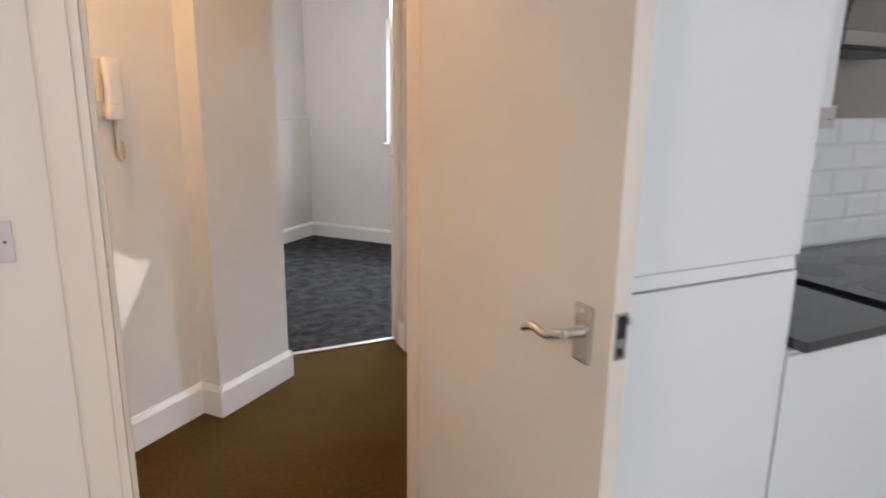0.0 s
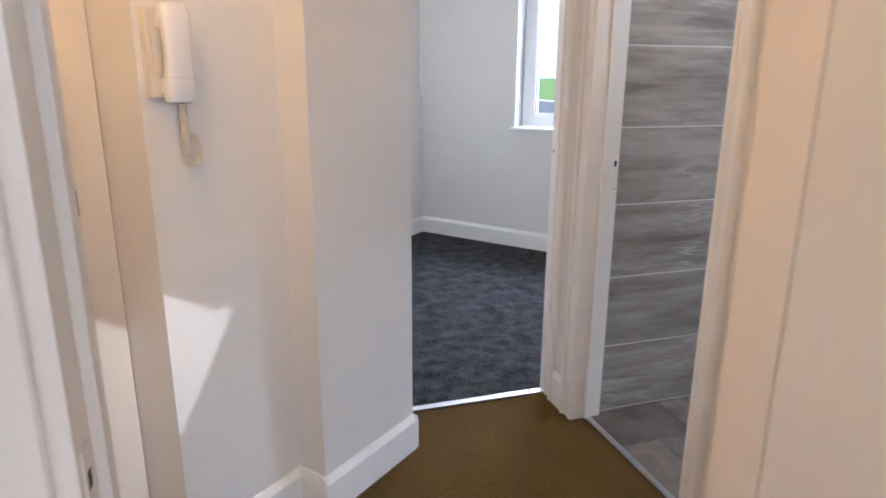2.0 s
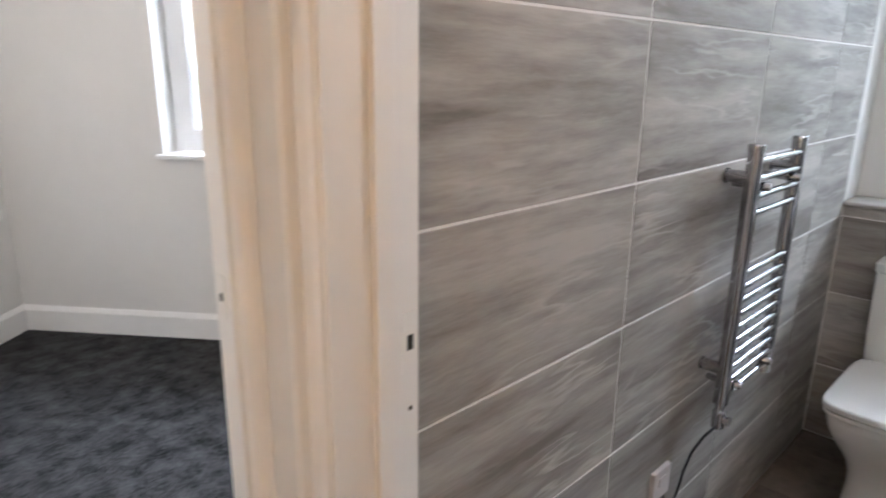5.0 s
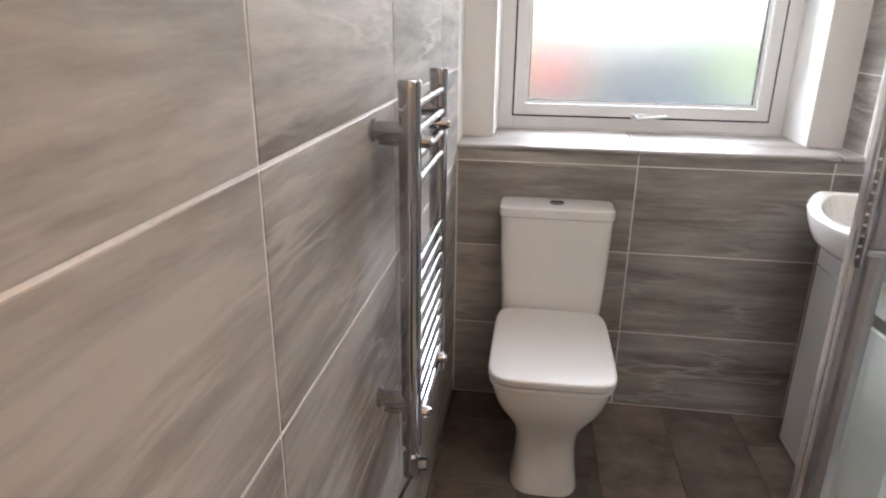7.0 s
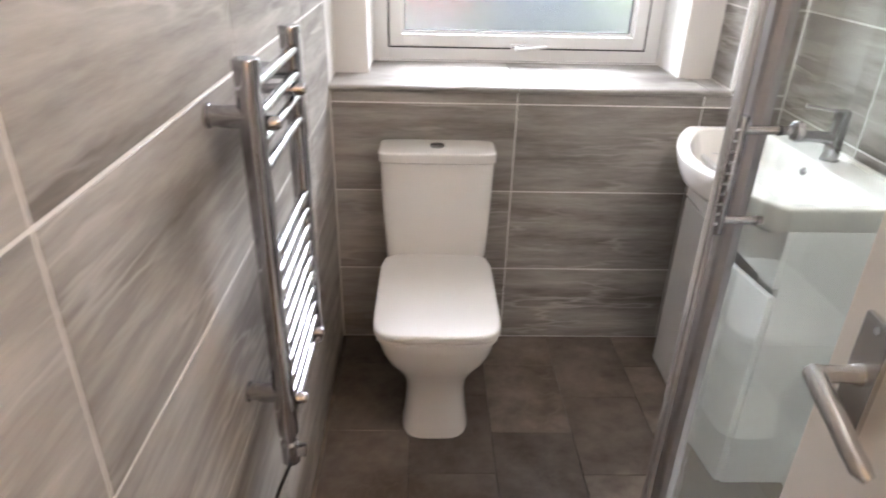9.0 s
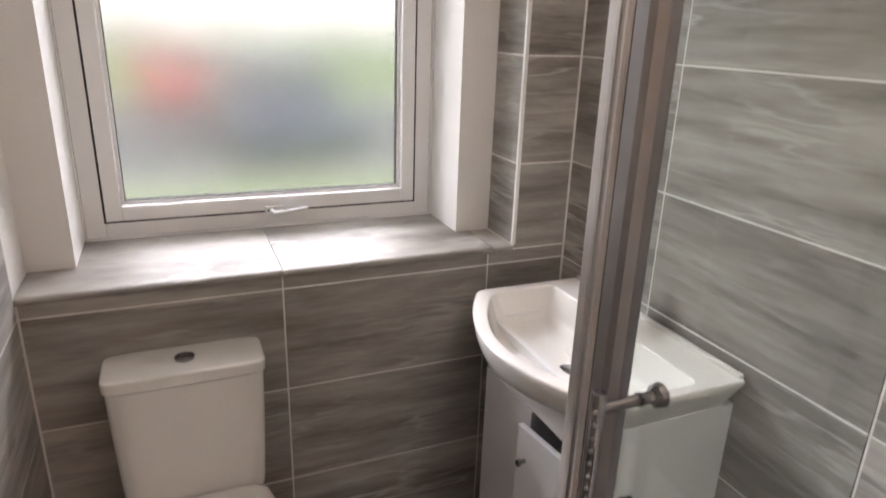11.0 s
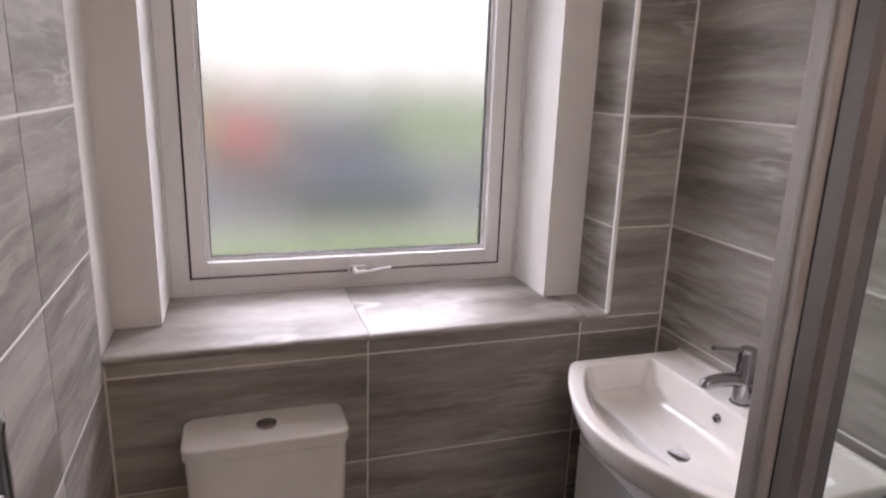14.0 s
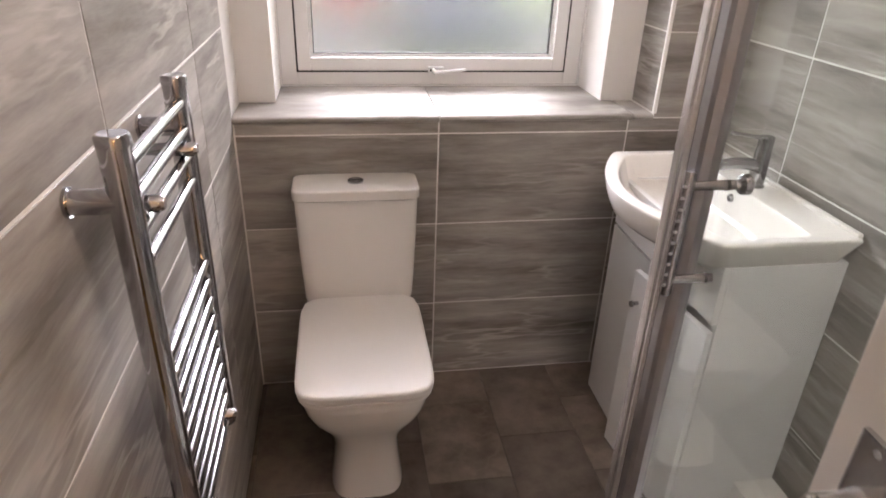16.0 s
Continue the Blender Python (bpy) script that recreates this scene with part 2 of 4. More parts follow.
GRASS = material("lawn", (0.12, 0.21, 0.028), 0.9, vary=0.35, grain=3, bump=0.6, bump_grain=30)
ASPHALT = material("asphalt", (0.10, 0.105, 0.12), 0.85, vary=0.2, grain=12)
HEDGE = material("hedge leaves", (0.075, 0.12, 0.05), 0.8, vary=0.4, grain=6)
HOUSE = material("pale house render", (0.78, 0.78, 0.78), 0.8, vary=0.06)
ROOF = material("pale weathered roof tiles", (0.42, 0.42, 0.43), 0.7, vary=0.1)
RED = material("red car paint", (0.55, 0.02, 0.02), 0.2, coat=0.6)
NAVY = material("dark blue car paint", (0.035, 0.05, 0.085), 0.2, coat=0.6)
TYRE = material("tyre rubber", (0.02, 0.02, 0.02), 0.8)
CARGLASS = material("dark car window", (0.02, 0.025, 0.03), 0.05)
# emission whitens the low sky, which the sky texture leaves grey
BACKDROP = bpy.data.materials.new("glowing overcast backdrop")
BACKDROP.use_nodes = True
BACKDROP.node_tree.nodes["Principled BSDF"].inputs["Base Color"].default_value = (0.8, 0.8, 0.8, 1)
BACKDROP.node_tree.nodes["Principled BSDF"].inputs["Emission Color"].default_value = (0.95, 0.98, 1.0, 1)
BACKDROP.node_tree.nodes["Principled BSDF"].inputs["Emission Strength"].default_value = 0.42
COPPER = material("rubbed brown metal", (0.30, 0.20, 0.13), 0.35, 1.0, vary=0.2, grain=60)


# ---------------------------------------------------------------- mesh helpers
def link_mesh(name, bm, mat, smooth=False):
    bmesh.ops.recalc_face_normals(bm, faces=bm.faces[:])
    me = bpy.data.meshes.new(name)
    bm.to_mesh(me)
    bm.free()
    me.materials.append(mat)
    if smooth:
        for f in me.polygons:
            f.use_smooth = True
        me.set_sharp_from_angle(angle=radians(40))
    return new(name, me)


def part(name, bm, mat, parent, label="", smooth=False):
    ob = link_mesh(name, bm, mat, smooth)
    ob.parent = parent
    ob.matrix_parent_inverse = HOME.get(parent.name, Matrix()).inverted()
    if label:
        ob["label"] = label
    return ob


HOME = {}


def thing(name, base, label, category, group="", kind=""):
    ob = new(name)
    ob.location = base
    ob.empty_display_size = 0.1
    HOME[ob.name] = Matrix.Translation(base)
    return tagged(ob, label, category, group, kind)


def structure(name, bm, mat, label, category, smooth=False):
    return tagged(link_mesh(name, bm, mat, smooth), label, category, "", "structure")


def box(lo, hi, bevel=0.0, m=None, bm=None, segments=2):
    made = bmesh.new()
    bmesh.ops.create_cube(made, size=1)
    s = [abs(b - a) for a, b in zip(lo, hi)]
    c = [(a + b) / 2 for a, b in zip(lo, hi)]
    bmesh.ops.transform(made, matrix=Matrix.Translation(c) @ Matrix.Diagonal((*s, 1)), verts=made.verts)
    if bevel:
        bmesh.ops.bevel(made, geom=made.edges[:], offset=bevel, segments=segments, profile=0.7, affect="EDGES", clamp_overlap=True)
    if m is not None:
        bmesh.ops.transform(made, matrix=m, verts=made.verts)
    return join(bm, made)


def join(bm, made):
    if bm is None:
        return made
    me = bpy.data.meshes.new("piece")
    made.to_mesh(me)
    made.free()
    bm.from_mesh(me)
    bpy.data.meshes.remove(me)
    return bm


def boxes(*some, bevel=0.0, m=None):
    bm = bmesh.new()
    for lo, hi in some:
        box(lo, hi, bevel, m, bm)
    return bm


def sweep(points, radius, sides=14, bm=None, m=None):
    """A round bar along points; radius one number or one for each point."""
    made = bmesh.new()
    pts = [Vector(p) for p in points]
    rad = radius if isinstance(radius, (list, tuple)) else [radius] * len(pts)
    rings, up = [], None
    for i, p in enumerate(pts):
        d = (pts[min(i + 1, len(pts) - 1)] - pts[max(i - 1, 0)]).normalized()
        if up is None:
            up = d.orthogonal().normalized()
        up = (up - d * up.dot(d)).normalized()
        side = d.cross(up)
        rings.append([made.verts.new(p + rad[i] * (math.cos(a) * up + math.sin(a) * side)) for a in (2 * math.pi * k / sides for k in range(sides))])
    for a, b in zip(rings, rings[1:]):
        for k in range(sides):
            made.faces.new((a[k], a[(k + 1) % sides], b[(k + 1) % sides], b[k]))
    made.faces.new(rings[0][::-1])
    made.faces.new(rings[-1])
    if m is not None:
        bmesh.ops.transform(made, matrix=m, verts=made.verts)
    return join(bm, made)


def loft(rings, cap_first=True, cap_last=True, bm=None, m=None):
    made = bmesh.new()
    rows = [[made.verts.new(p) for p in r] for r in rings]
    n = len(rows[0])
    for a, b in zip(rows, rows[1:]):
        for k in range(n):
            made.faces.new((a[k], a[(k + 1) % n], b[(k + 1) % n], b[k]))
    if cap_first:
        made.faces.new(rows[0][::-1])
    if cap_last:
        made.faces.new(rows[-1])
    if m is not None:
        bmesh.ops.transform(made, matrix=m, verts=made.verts)
    return join(bm, made)


def oval(cx, cy, z, rx, ry, power=2.0, n=48, rx_back=None):
    """A rounded outline: power 2 is an ellipse, higher is squarer; rx_back for its +x half."""
    out = []
    for k in range(n):
        a = 2 * math.pi * k / n
        c, s = math.cos(a), math.sin(a)
        r = (abs(c) ** power + abs(s) ** power) ** (-1 / power)
        out.append((cx + (rx_back if rx_back and c > 0 else rx) * r * c, cy + ry * r * s, z))
    return out


def profile_along(points, section, m=None, bm=None):
    """A moulding: section (across, out) drawn along the straight line between two points; across and out are vectors."""
    (p0, p1), across, out = points, *section[:2]
    rings = [[tuple(Vector(p) + across * a + out * o) for a, o in section[2]] for p in (p0, p1)]
    return loft(rings, bm=bm, m=m)


# architrave section: width along the wall, thickness out of it
ARCH = [(0, 0), (0, 0.012), (0.004, 0.016), (0.012, 0.016), (0.014, 0.007), (0.018, 0.006), (0.022, 0.010), (0.042, 0.014),
        (0.045, 0.008), (0.049, 0.007), (0.052, 0.022), (0.060, 0.026), (0.067, 0.022), (0.070, 0.012), (0.070, 0)]
PLAIN = [(0, 0), (0, 0.013), (0.003, 0.016), (0.060, 0.017), (0.066, 0.014), (0.070, 0.008), (0.070, 0)]
SKIRT = [(0, 0), (0, 0.018), (0.120, 0.018), (0.126, 0.015), (0.142, 0.006), (0.145, 0.002), (0.145, 0)]


def architrave(p0, p1, across, out, section=ARCH):
    return profile_along((p0, p1), (Vector(across), Vector(out), section))


def skirting(name, p0, p1, out, label="white painted skirting board along the wall"):
    bm = profile_along((p0, p1), (Vector((0, 0, 1)), Vector(out).normalized(), SKIRT))
    return structure(name, bm, GLOSS, label, "skirting board")


def framed(name, mat, label, category, pieces, bevel=0.002, m=None):
    """A frame of the setting: its first member carries the others as parts; pieces: (part name, low corner, high corner)."""
    ob = structure(name, box(pieces[0][1], pieces[0][2], bevel, m), mat, label, category)
    for piece_name, low, high in pieces[1:]:
        part(piece_name, box(low, high, bevel, m), mat, ob)
    return ob


# ---------------------------------------------------------------- large structure
H = 2.42
A = radians(39.3)
U, V = Vector((math.cos(A), math.sin(A), 0)), Vector((-math.sin(A), math.cos(A), 0))


def turned(origin):
    """Local x along U, local y along V, from an origin on the floor."""
    return Matrix.Translation(Vector(origin)) @ Matrix.Rotation(A, 4, "Z")


def prism(plan, low, high):
    return loft([[(x, y, z) for x, y in plan] for z in (low, high)])


BED_PLAN = [(-0.65, 3.486), (4.68, 3.486), (2.12, 6.72), (-0.65, 4.52)]

# floors
structure("floor_hall", boxes(((-1.2, 1.66, -0.12), (1.785, 3.48, 0.0)), ((1.64, 2.4, -0.12), (1.785, 3.22, -0.001))), CARPET_HALL, "worn olive brown fitted hall carpet", "carpet")
structure("floor_bedroom", prism(BED_PLAN, -0.12, 0.004), CARPET_BED, "charcoal grey deep pile fitted bedroom carpet", "carpet")
structure("floor_kitchen", boxes(((-1.6, -4.0, -0.12), (3.6, 1.66, -0.004))), VINYL_KITCHEN, "plain grey kitchen floor", "floor")
floor_bath = structure("floor_bathroom", boxes(((1.785, 1.6, -0.12), (4.3, 3.40, -0.0035))), HOLE, "dark tile effect vinyl bathroom floor", "floor")
structure("threshold_strip_bedroom", boxes(((1.03, 3.466, 0.0), (1.712, 3.500, 0.009)), bevel=0.003), STEEL, "metal carpet strip across the bedroom doorway", "threshold")
structure("threshold_strip_bathroom", boxes(((1.772, 2.50, -0.002), (1.798, 3.215, 0.006)), bevel=0.002), STEEL, "metal strip across the bathroom doorway", "threshold")

# ceilings
structure("ceiling_main", boxes(((-1.75, -4.15, H), (4.62, 3.56, H + 0.12))), CEIL, "plain white painted ceiling", "ceiling")
structure("ceiling_bedroom", prism(BED_PLAN, H, H + 0.12), CEIL, "plain white painted bedroom ceiling", "ceiling")

# bathroom walls
wall_n = structure("wall_bathroom_north", boxes(((1.83, 3.2511, -0.1), (4.62, 3.40, H))), GROUT, "wall clad in grey stone tiles", "wall")
wall_s = structure("wall_bathroom_south", boxes(((1.715, 1.63, -0.1), (4.62, 1.7789, H))), GROUT, "wall clad in grey stone tiles", "wall")
wall_e = structure("wall_bathroom_east", boxes(((4.0341, 1.7789, -0.1), (4.62, 3.2511, 0.944)), ((4.0341, 1.7789, 0.944), (4.62, 1.9619, H))), GROUT, "wall clad in grey stone tiles under the window", "wall")
for reveal, lo, hi in (("wall_window_north", (4.205, 3.14, 0.944), (4.62, 3.2511, H)), ("wall_window_south", (4.205, 1.9619, 0.944), (4.62, 2.075, H)), ("wall_window_head", (4.205, 2.075, 2.165), (4.62, 3.14, H))):
    structure(reveal, box(lo, hi), WALL, "cream painted plaster reveal round the bathroom window", "wall")
structure("wall_hall_east", boxes(((1.715, 1.7789, -0.1), (1.83, 2.49, H)), ((1.715, 2.49, 2.02), (1.83, 3.245, H)), ((1.715, 3.245, -0.1), (1.83, 3.50, H))), WALL, "white painted wall between hall and bathroom", "wall")
structure("wall_bedroom_south", boxes(((1.83, 3.40, -0.1), (4.62, 3.50, H)), ((1.03, 3.42, 2.02), (1.715, 3.50, H)), ((-0.6, 3.42, -0.1), (1.03, 3.50, H))), WALL, "white painted wall with the bedroom doorway", "wall")

# the pier with the handset and the alcove beside it, all turned to the slanting party wall
PIER = turned((0.651, 2.908, 0))
structure("wall_hall_pier", boxes(((0, 0, -0.1), (0.478, 0.30, H)), m=PIER), WALL, "white painted pier beside the bedroom doorway", "wall")
structure("wall_hall_phone", boxes(((-0.418, 0.112, -0.1), (0, 0.40, H)), m=PIER), WALL, "white painted wall that carries the entry phone", "wall")
structure("wall_hall_entry", boxes(((-1.30, 0.30, 2.02), (-0.418, 0.44, H)), ((-2.2, 0.30, -0.1), (-1.30, 0.44, H)), m=PIER), WALL, "white painted wall round the front door", "wall")

# bedroom walls
BED = turned((2.015, 6.59, 0))
structure("wall_bedroom_west", boxes(((-3.1, 0, -0.1), (0, 0.2, 1.205)), ((-3.1, 0.035, 1.205), (0.2, 0.2, H)), m=BED), WALL, "white painted wall with a shallow ledge at chest height", "wall")
structure("wall_bedroom_east", boxes(((0, -0.90, -0.1), (0.30, 0.2, H)), ((0, -2.05, -0.1), (0.30, -0.90, 0.975)), ((0, -2.05, 2.12), (0.30, -0.90, H)), ((0, -4.2, -0.1), (0.30, -2.05, H)), m=BED), WALL, "white painted bedroom wall with the window", "wall")
structure("wall_bedroom_end", boxes(((-0.7, 3.44, -0.1), (-0.6, 5.2, H))), WALL, "plain white bedroom wall", "wall")

# kitchen and hall walls
for stretch, lo, hi in (("wall_kitchen_north_west", (-1.6, 1.63, -0.1), (0.285, 1.73, H)), ("wall_kitchen_north_head", (0.285, 1.63, 2.03), (1.118, 1.73, H)), ("wall_kitchen_north_mid", (1.118, 1.63, -0.1), (1.715, 1.73, H)), ("wall_kitchen_north_east", (1.715, 1.6275, -0.1), (3.6, 1.6299, H))):
    structure(stretch, box(lo, hi), CREAM, "cream painted kitchen wall with the hall doorway", "wall")
structure("wall_kitchen_east", boxes(((3.6, -4.0, -0.1), (3.75, 1.63, H))), WALL, "plain white kitchen wall", "wall")
structure("wall_kitchen_west", boxes(((-1.75, -4.0, -0.1), (-1.6, 3.2, H))), WALL, "plain white wall of kitchen and hall", "wall")
structure("wall_kitchen_south", boxes(((-1.75, -4.15, -0.1), (3.75, -4.0, 1.0)), ((-1.75, -4.15, 2.15), (3.75, -4.0, H)), ((-1.75, -4.15, 1.0), (0.2, -4.0, 2.15)), ((2.4, -4.15, 1.0), (3.75, -4.0, 2.15))), WALL, "plain white kitchen wall with its window opening", "wall")


# ---------------------------------------------------------------- joinery
Z = Vector((0, 0, 1))
KN, KS = 1.73, 1.63            # kitchen wall, hall side and kitchen side
# the short block at the head's hinge end is added to clip the spotlight
door_k = framed("doorway_kitchen", FRAME, "white painted door lining of the kitchen doorway", "door frame", (("jamb", (0.285, 1.622, 0), (0.315, 1.738, 2.03)), ("jamb", (1.075, 1.651, 0), (1.118, 1.738, 2.03)), ("head", (0.315, 1.622, 2.0), (1.0748, 1.738, 2.03)), ("light_block", (1.0752, 1.6305, 1.997), (1.1175, 1.6505, 2.0295)), ("door_stop", (0.315, 1.672, 0), (0.327, 1.7, 2.0))))
part("architrave", architrave((0.296, KS, 0), (0.296, KS, 2.06), (-1, 0, 0), (0, -1, 0), PLAIN), FRAME, door_k)
part("architrave", architrave((1.122, KS, 0), (1.122, KS, 2.06), (1, 0, 0), (0, -1, 0), PLAIN), FRAME, door_k)
part("architrave", architrave((0.296, KN, 0), (0.296, KN, 2.06), (-1, 0, 0), (0, 1, 0), PLAIN), FRAME, door_k)
part("architrave", architrave((1.09, KN, 0), (1.09, KN, 2.06), (1, 0, 0), (0, 1, 0), PLAIN), FRAME, door_k)
strike = part("strike_plate", box((0.3135, 1.634, 1.02), (0.3172, 1.658, 1.085), 0.001), FRAME, door_k, "painted-over latch plate")
part("latch_hole", box((0.3166, 1.640, 1.045), (0.3176, 1.651, 1.062)), HOLE, strike)

door_b = framed("doorway_bathroom", GLOSS, "white painted door lining of the bathroom doorway", "door frame", (("jamb", (1.703, 3.215, 0), (1.842, 3.245, 2.02)), ("jamb", (1.703, 2.49, 0), (1.842, 2.52, 2.02)), ("head", (1.703, 2.52, 1.99), (1.842, 3.215, 2.02)), ("door_stop", (1.765, 3.203, 0), (1.795, 3.215, 1.99))))
part("architrave", architrave((1.715, 3.222, 0), (1.715, 3.222, 2.05), (0, 1, 0), (-1, 0, 0)), GLOSS, door_b)
part("architrave", architrave((1.715, 2.513, 0), (1.715, 2.513, 2.05), (0, -1, 0), (-1, 0, 0)), GLOSS, door_b)
plate = part("strike_plate", box((1.812, 3.2128, 1.03), (1.838, 3.2158, 1.115), 0.001), GLOSS, door_b, "painted-over latch plate")
part("latch_hole", box((1.820, 3.2118, 1.062), (1.830, 3.2131, 1.083)), HOLE, plate)
part("screw_hole", box((1.824, 3.2118, 0.974), (1.828, 3.2148, 0.979)), HOLE, door_b)

door_s = framed("doorway_bedroom", GLOSS, "white painted door lining of the bedroom doorway", "door frame", (("jamb", (1.705, 3.455, 0), (1.735, 3.508, 2.02)), ("jamb", (1.03, 3.41, 0), (1.045, 3.508, 2.02)), ("head", (1.045, 3.41, 1.99), (1.705, 3.508, 2.02))))
part("architrave", architrave((1.715, 3.458, 0), (1.715, 3.458, 2.05), (0, -1, 0), (-1, 0, 0)), GLOSS, door_s)
plate = part("strike_plate", box((1.703, 3.474, 1.06), (1.7058, 3.498, 1.125), 0.001), GLOSS, door_s, "painted-over latch plate")
part("latch_hole", box((1.7020, 3.482, 1.086), (1.7034, 3.489, 1.098)), HOLE, plate)


def lever_handle(parent, m, scroll=True):
    """Back plate in the local xz plane, x towards the hinge, y out of the door."""
    tall, reach = (0.054, 0.044) if scroll else (0.070, 0.052)
    part("back_plate", box((-0.023, 0, -tall), (0.023, 0.007, tall), 0.003, m), SATIN, parent, "brushed metal back plate")
    h = part("lever", sweep([(0, 0.004, 0.005), (0, 0.02, 0.005), (0, reach, 0.005)], [0.013, 0.0095, 0.0095], m=m), SATIN, parent, "curled metal lever", True)
    wave = [(0.0, 0.046, 0.004), (0.018, 0.049, 0.000), (0.040, 0.05, -0.011), (0.060, 0.05, -0.013), (0.078, 0.05, -0.008), (0.095, 0.051, -0.009), (0.110, 0.052, -0.017), (0.12, 0.052, -0.024)]
    if not scroll:
        wave = [(0.0, 0.055, 0.008), (0.03, 0.058, 0.004), (0.06, 0.058, -0.004), (0.09, 0.058, -0.014), (0.105, 0.056, -0.020), (0.114, 0.052, -0.024)]
    part("grip", sweep(wave, [0.0095, 0.0098, 0.0075, 0.007, 0.008, 0.0095, 0.0085, 0.005], m=m, bm=None) if scroll else sweep(wave, [0.0105, 0.011, 0.0105, 0.010, 0.010, 0.006], m=m), SATIN, h, "", True)
    for z in (0.011 - tall, tall - 0.011):
        part("screw", sweep([(0, 0.005, z), (0, 0.0075, z)], 0.004, 10, m=m), STEEL, parent)


def leaf_door(name, hinge, free, face_out, label, scroll):
    """A flush door leaf from the hinge to its free edge; face_out: unit normal of the side that is seen."""
    h, f = Vector((*hinge, 0)), Vector((*free, 0))
    ax, out = (f - h).normalized(), Vector((*face_out, 0)).normalized()
    out = (out - ax * out.dot(ax)).normalized()
    width = (f - h).length
    m = Matrix((( -ax.x, out.x, 0, f.x), (-ax.y, out.y, 0, f.y), (0, 0, 1, 0), (0, 0, 0, 1)))
    d = thing(name, (f.x, f.y, 0.008), label, "door")
    part("leaf", box((0, -0.038, 0.008), (width, 0, 1.985), 0.002, m), DOOR, d)
    lever_handle(d, m @ Matrix.Translation((0.070 if scroll else 0.058, 0, 1.019 if scroll else 1.02)), scroll)
    la = part("latch_plate", box((-0.0015, -0.032, 0.992), (0.002, -0.006, 1.076), 0.0008, m), SATIN, d, "worn metal latch plate in the door edge")
    part("latch_recess", box((-0.0024, -0.027, 1.030), (-0.0012, -0.011, 1.070), 0, m), HOLE, la)
    part("latch_recess", box((-0.0024, -0.024, 0.998), (-0.0012, -0.014, 1.013), 0, m), HOLE, la)
    part("latch_bolt", box((-0.010, -0.036, 1.056), (0.0, -0.026, 1.068), 0.002, m), STEEL, la)
    for z in (0.25, 1.72):
        part("hinge", sweep([(width + 0.004, -0.002, z - 0.04), (width + 0.004, -0.002, z + 0.04)], 0.006, 10, m=m), STEEL, d)
    return d


leaf_door("kitchen_door", (1.0753, 1.6485), (1.087, 0.867), (-1, 0), "cream painted flush door standing open with a scroll lever", True)
leaf_door("bathroom_door", (1.852, 2.517), (2.560, 2.487), (0, 1), "cream painted flush door standing open before the shower", False)

# front door in its recess
fd = thing("front_door", tuple(PIER @ Vector((-0.86, 0.33, 0))), "cream painted front door with a black rim latch", "door")
part("leaf", box((-1.25, 0.296, 0.005), (-0.548, 0.340, 1.985), 0.003, PIER), DOOR, fd)
part("frame", boxes(((-0.544, 0.290, 0), (-0.421, 0.36, 2.02)), ((-1.30, 0.28, 0), (-1.255, 0.36, 2.02)), ((-1.255, 0.28, 1.99), (-0.544, 0.36, 2.02)), bevel=0.003, m=PIER), DOOR, fd)
part("door_stop", box((-0.532, 0.284, 0.0), (-0.522, 0.2905, 1.99), 0.002, PIER), DOOR, fd)
la = part("rim_latch", box((-0.640, 0.268, 1.058), (-0.552, 0.297, 1.130), 0.005, PIER), DARK, fd, "black rim latch")
part("latch_knob", sweep([(-0.605, 0.268, 1.094), (-0.605, 0.250, 1.094)], 0.013, 14, m=PIER), DARK, la, "", True)
part("latch_slide", box((-0.585, 0.263, 1.070), (-0.560, 0.269, 1.084), 0.002, PIER), DARK, la)
part("latch_keep", box((-0.545, 0.266, 1.062), (-0.512, 0.291, 1.126), 0.004, PIER), DARK, fd, "black latch keep on the frame")
part("spyhole", sweep([(-0.615, 0.297, 1.325), (-0.615, 0.292, 1.325), (-0.615, 0.291, 1.325)], [0.015, 0.015, 0.010], 18, m=PIER), COPPER, fd, "brown spyhole", True)
part("cabin_hook", sweep([(-0.528, 0.292, 1.505), (-0.528, 0.278, 1.503), (-0.535, 0.276, 1.497), (-0.548, 0.280, 1.499)], 0.003, 8, m=PIER), DOOR, fd, "painted over hook", True)
part("door_bolt", box((-0.556, 0.276, 0.295), (-0.530, 0.297, 0.360), 0.004, PIER), COPPER, fd, "small brass bolt")

# skirtings
P3 = lambda x, y: tuple(PIER @ Vector((x, y, 0)))
skirting("skirting_pier", P3(-0.015, 0), P3(0.478, 0), -V)
skirting("skirting_pier_side", P3(0, -0.015), P3(0, 0.112), -U)
skirting("skirting_phone", P3(0.0, 0.112), P3(-0.433, 0.112), -V)
skirting("skirting_phone_side", P3(-0.418, 0.097), P3(-0.418, 0.28), -U)
skirting("skirting_pier_end", P3(0.478, -0.015), P3(0.478, 0.05), U)
skirting("skirting_stub", (1.715, 3.292, 0), (1.715, 3.388, 0), (-1, 0, 0))
skirting("skirting_hall_east", (1.715, 1.73, 0), (1.715, 2.443, 0), (-1, 0, 0))
skirting("skirting_kitchen_wall", (-1.6, 1.63, 0), (0.226, 1.63, 0), (0, -1, 0))
skirting("skirting_hall_south", (0.226, 1.73, 0), (-1.5, 1.73, 0), (0, 1, 0))
B3 = lambda x, y: tuple(BED @ Vector((x, y, 0)))
skirting("skirting_bedroom_west", B3(-3.0, 0), B3(0, 0), -V)
skirting("skirting_bedroom_east", B3(0, 0), B3(0, -4.0), -U)
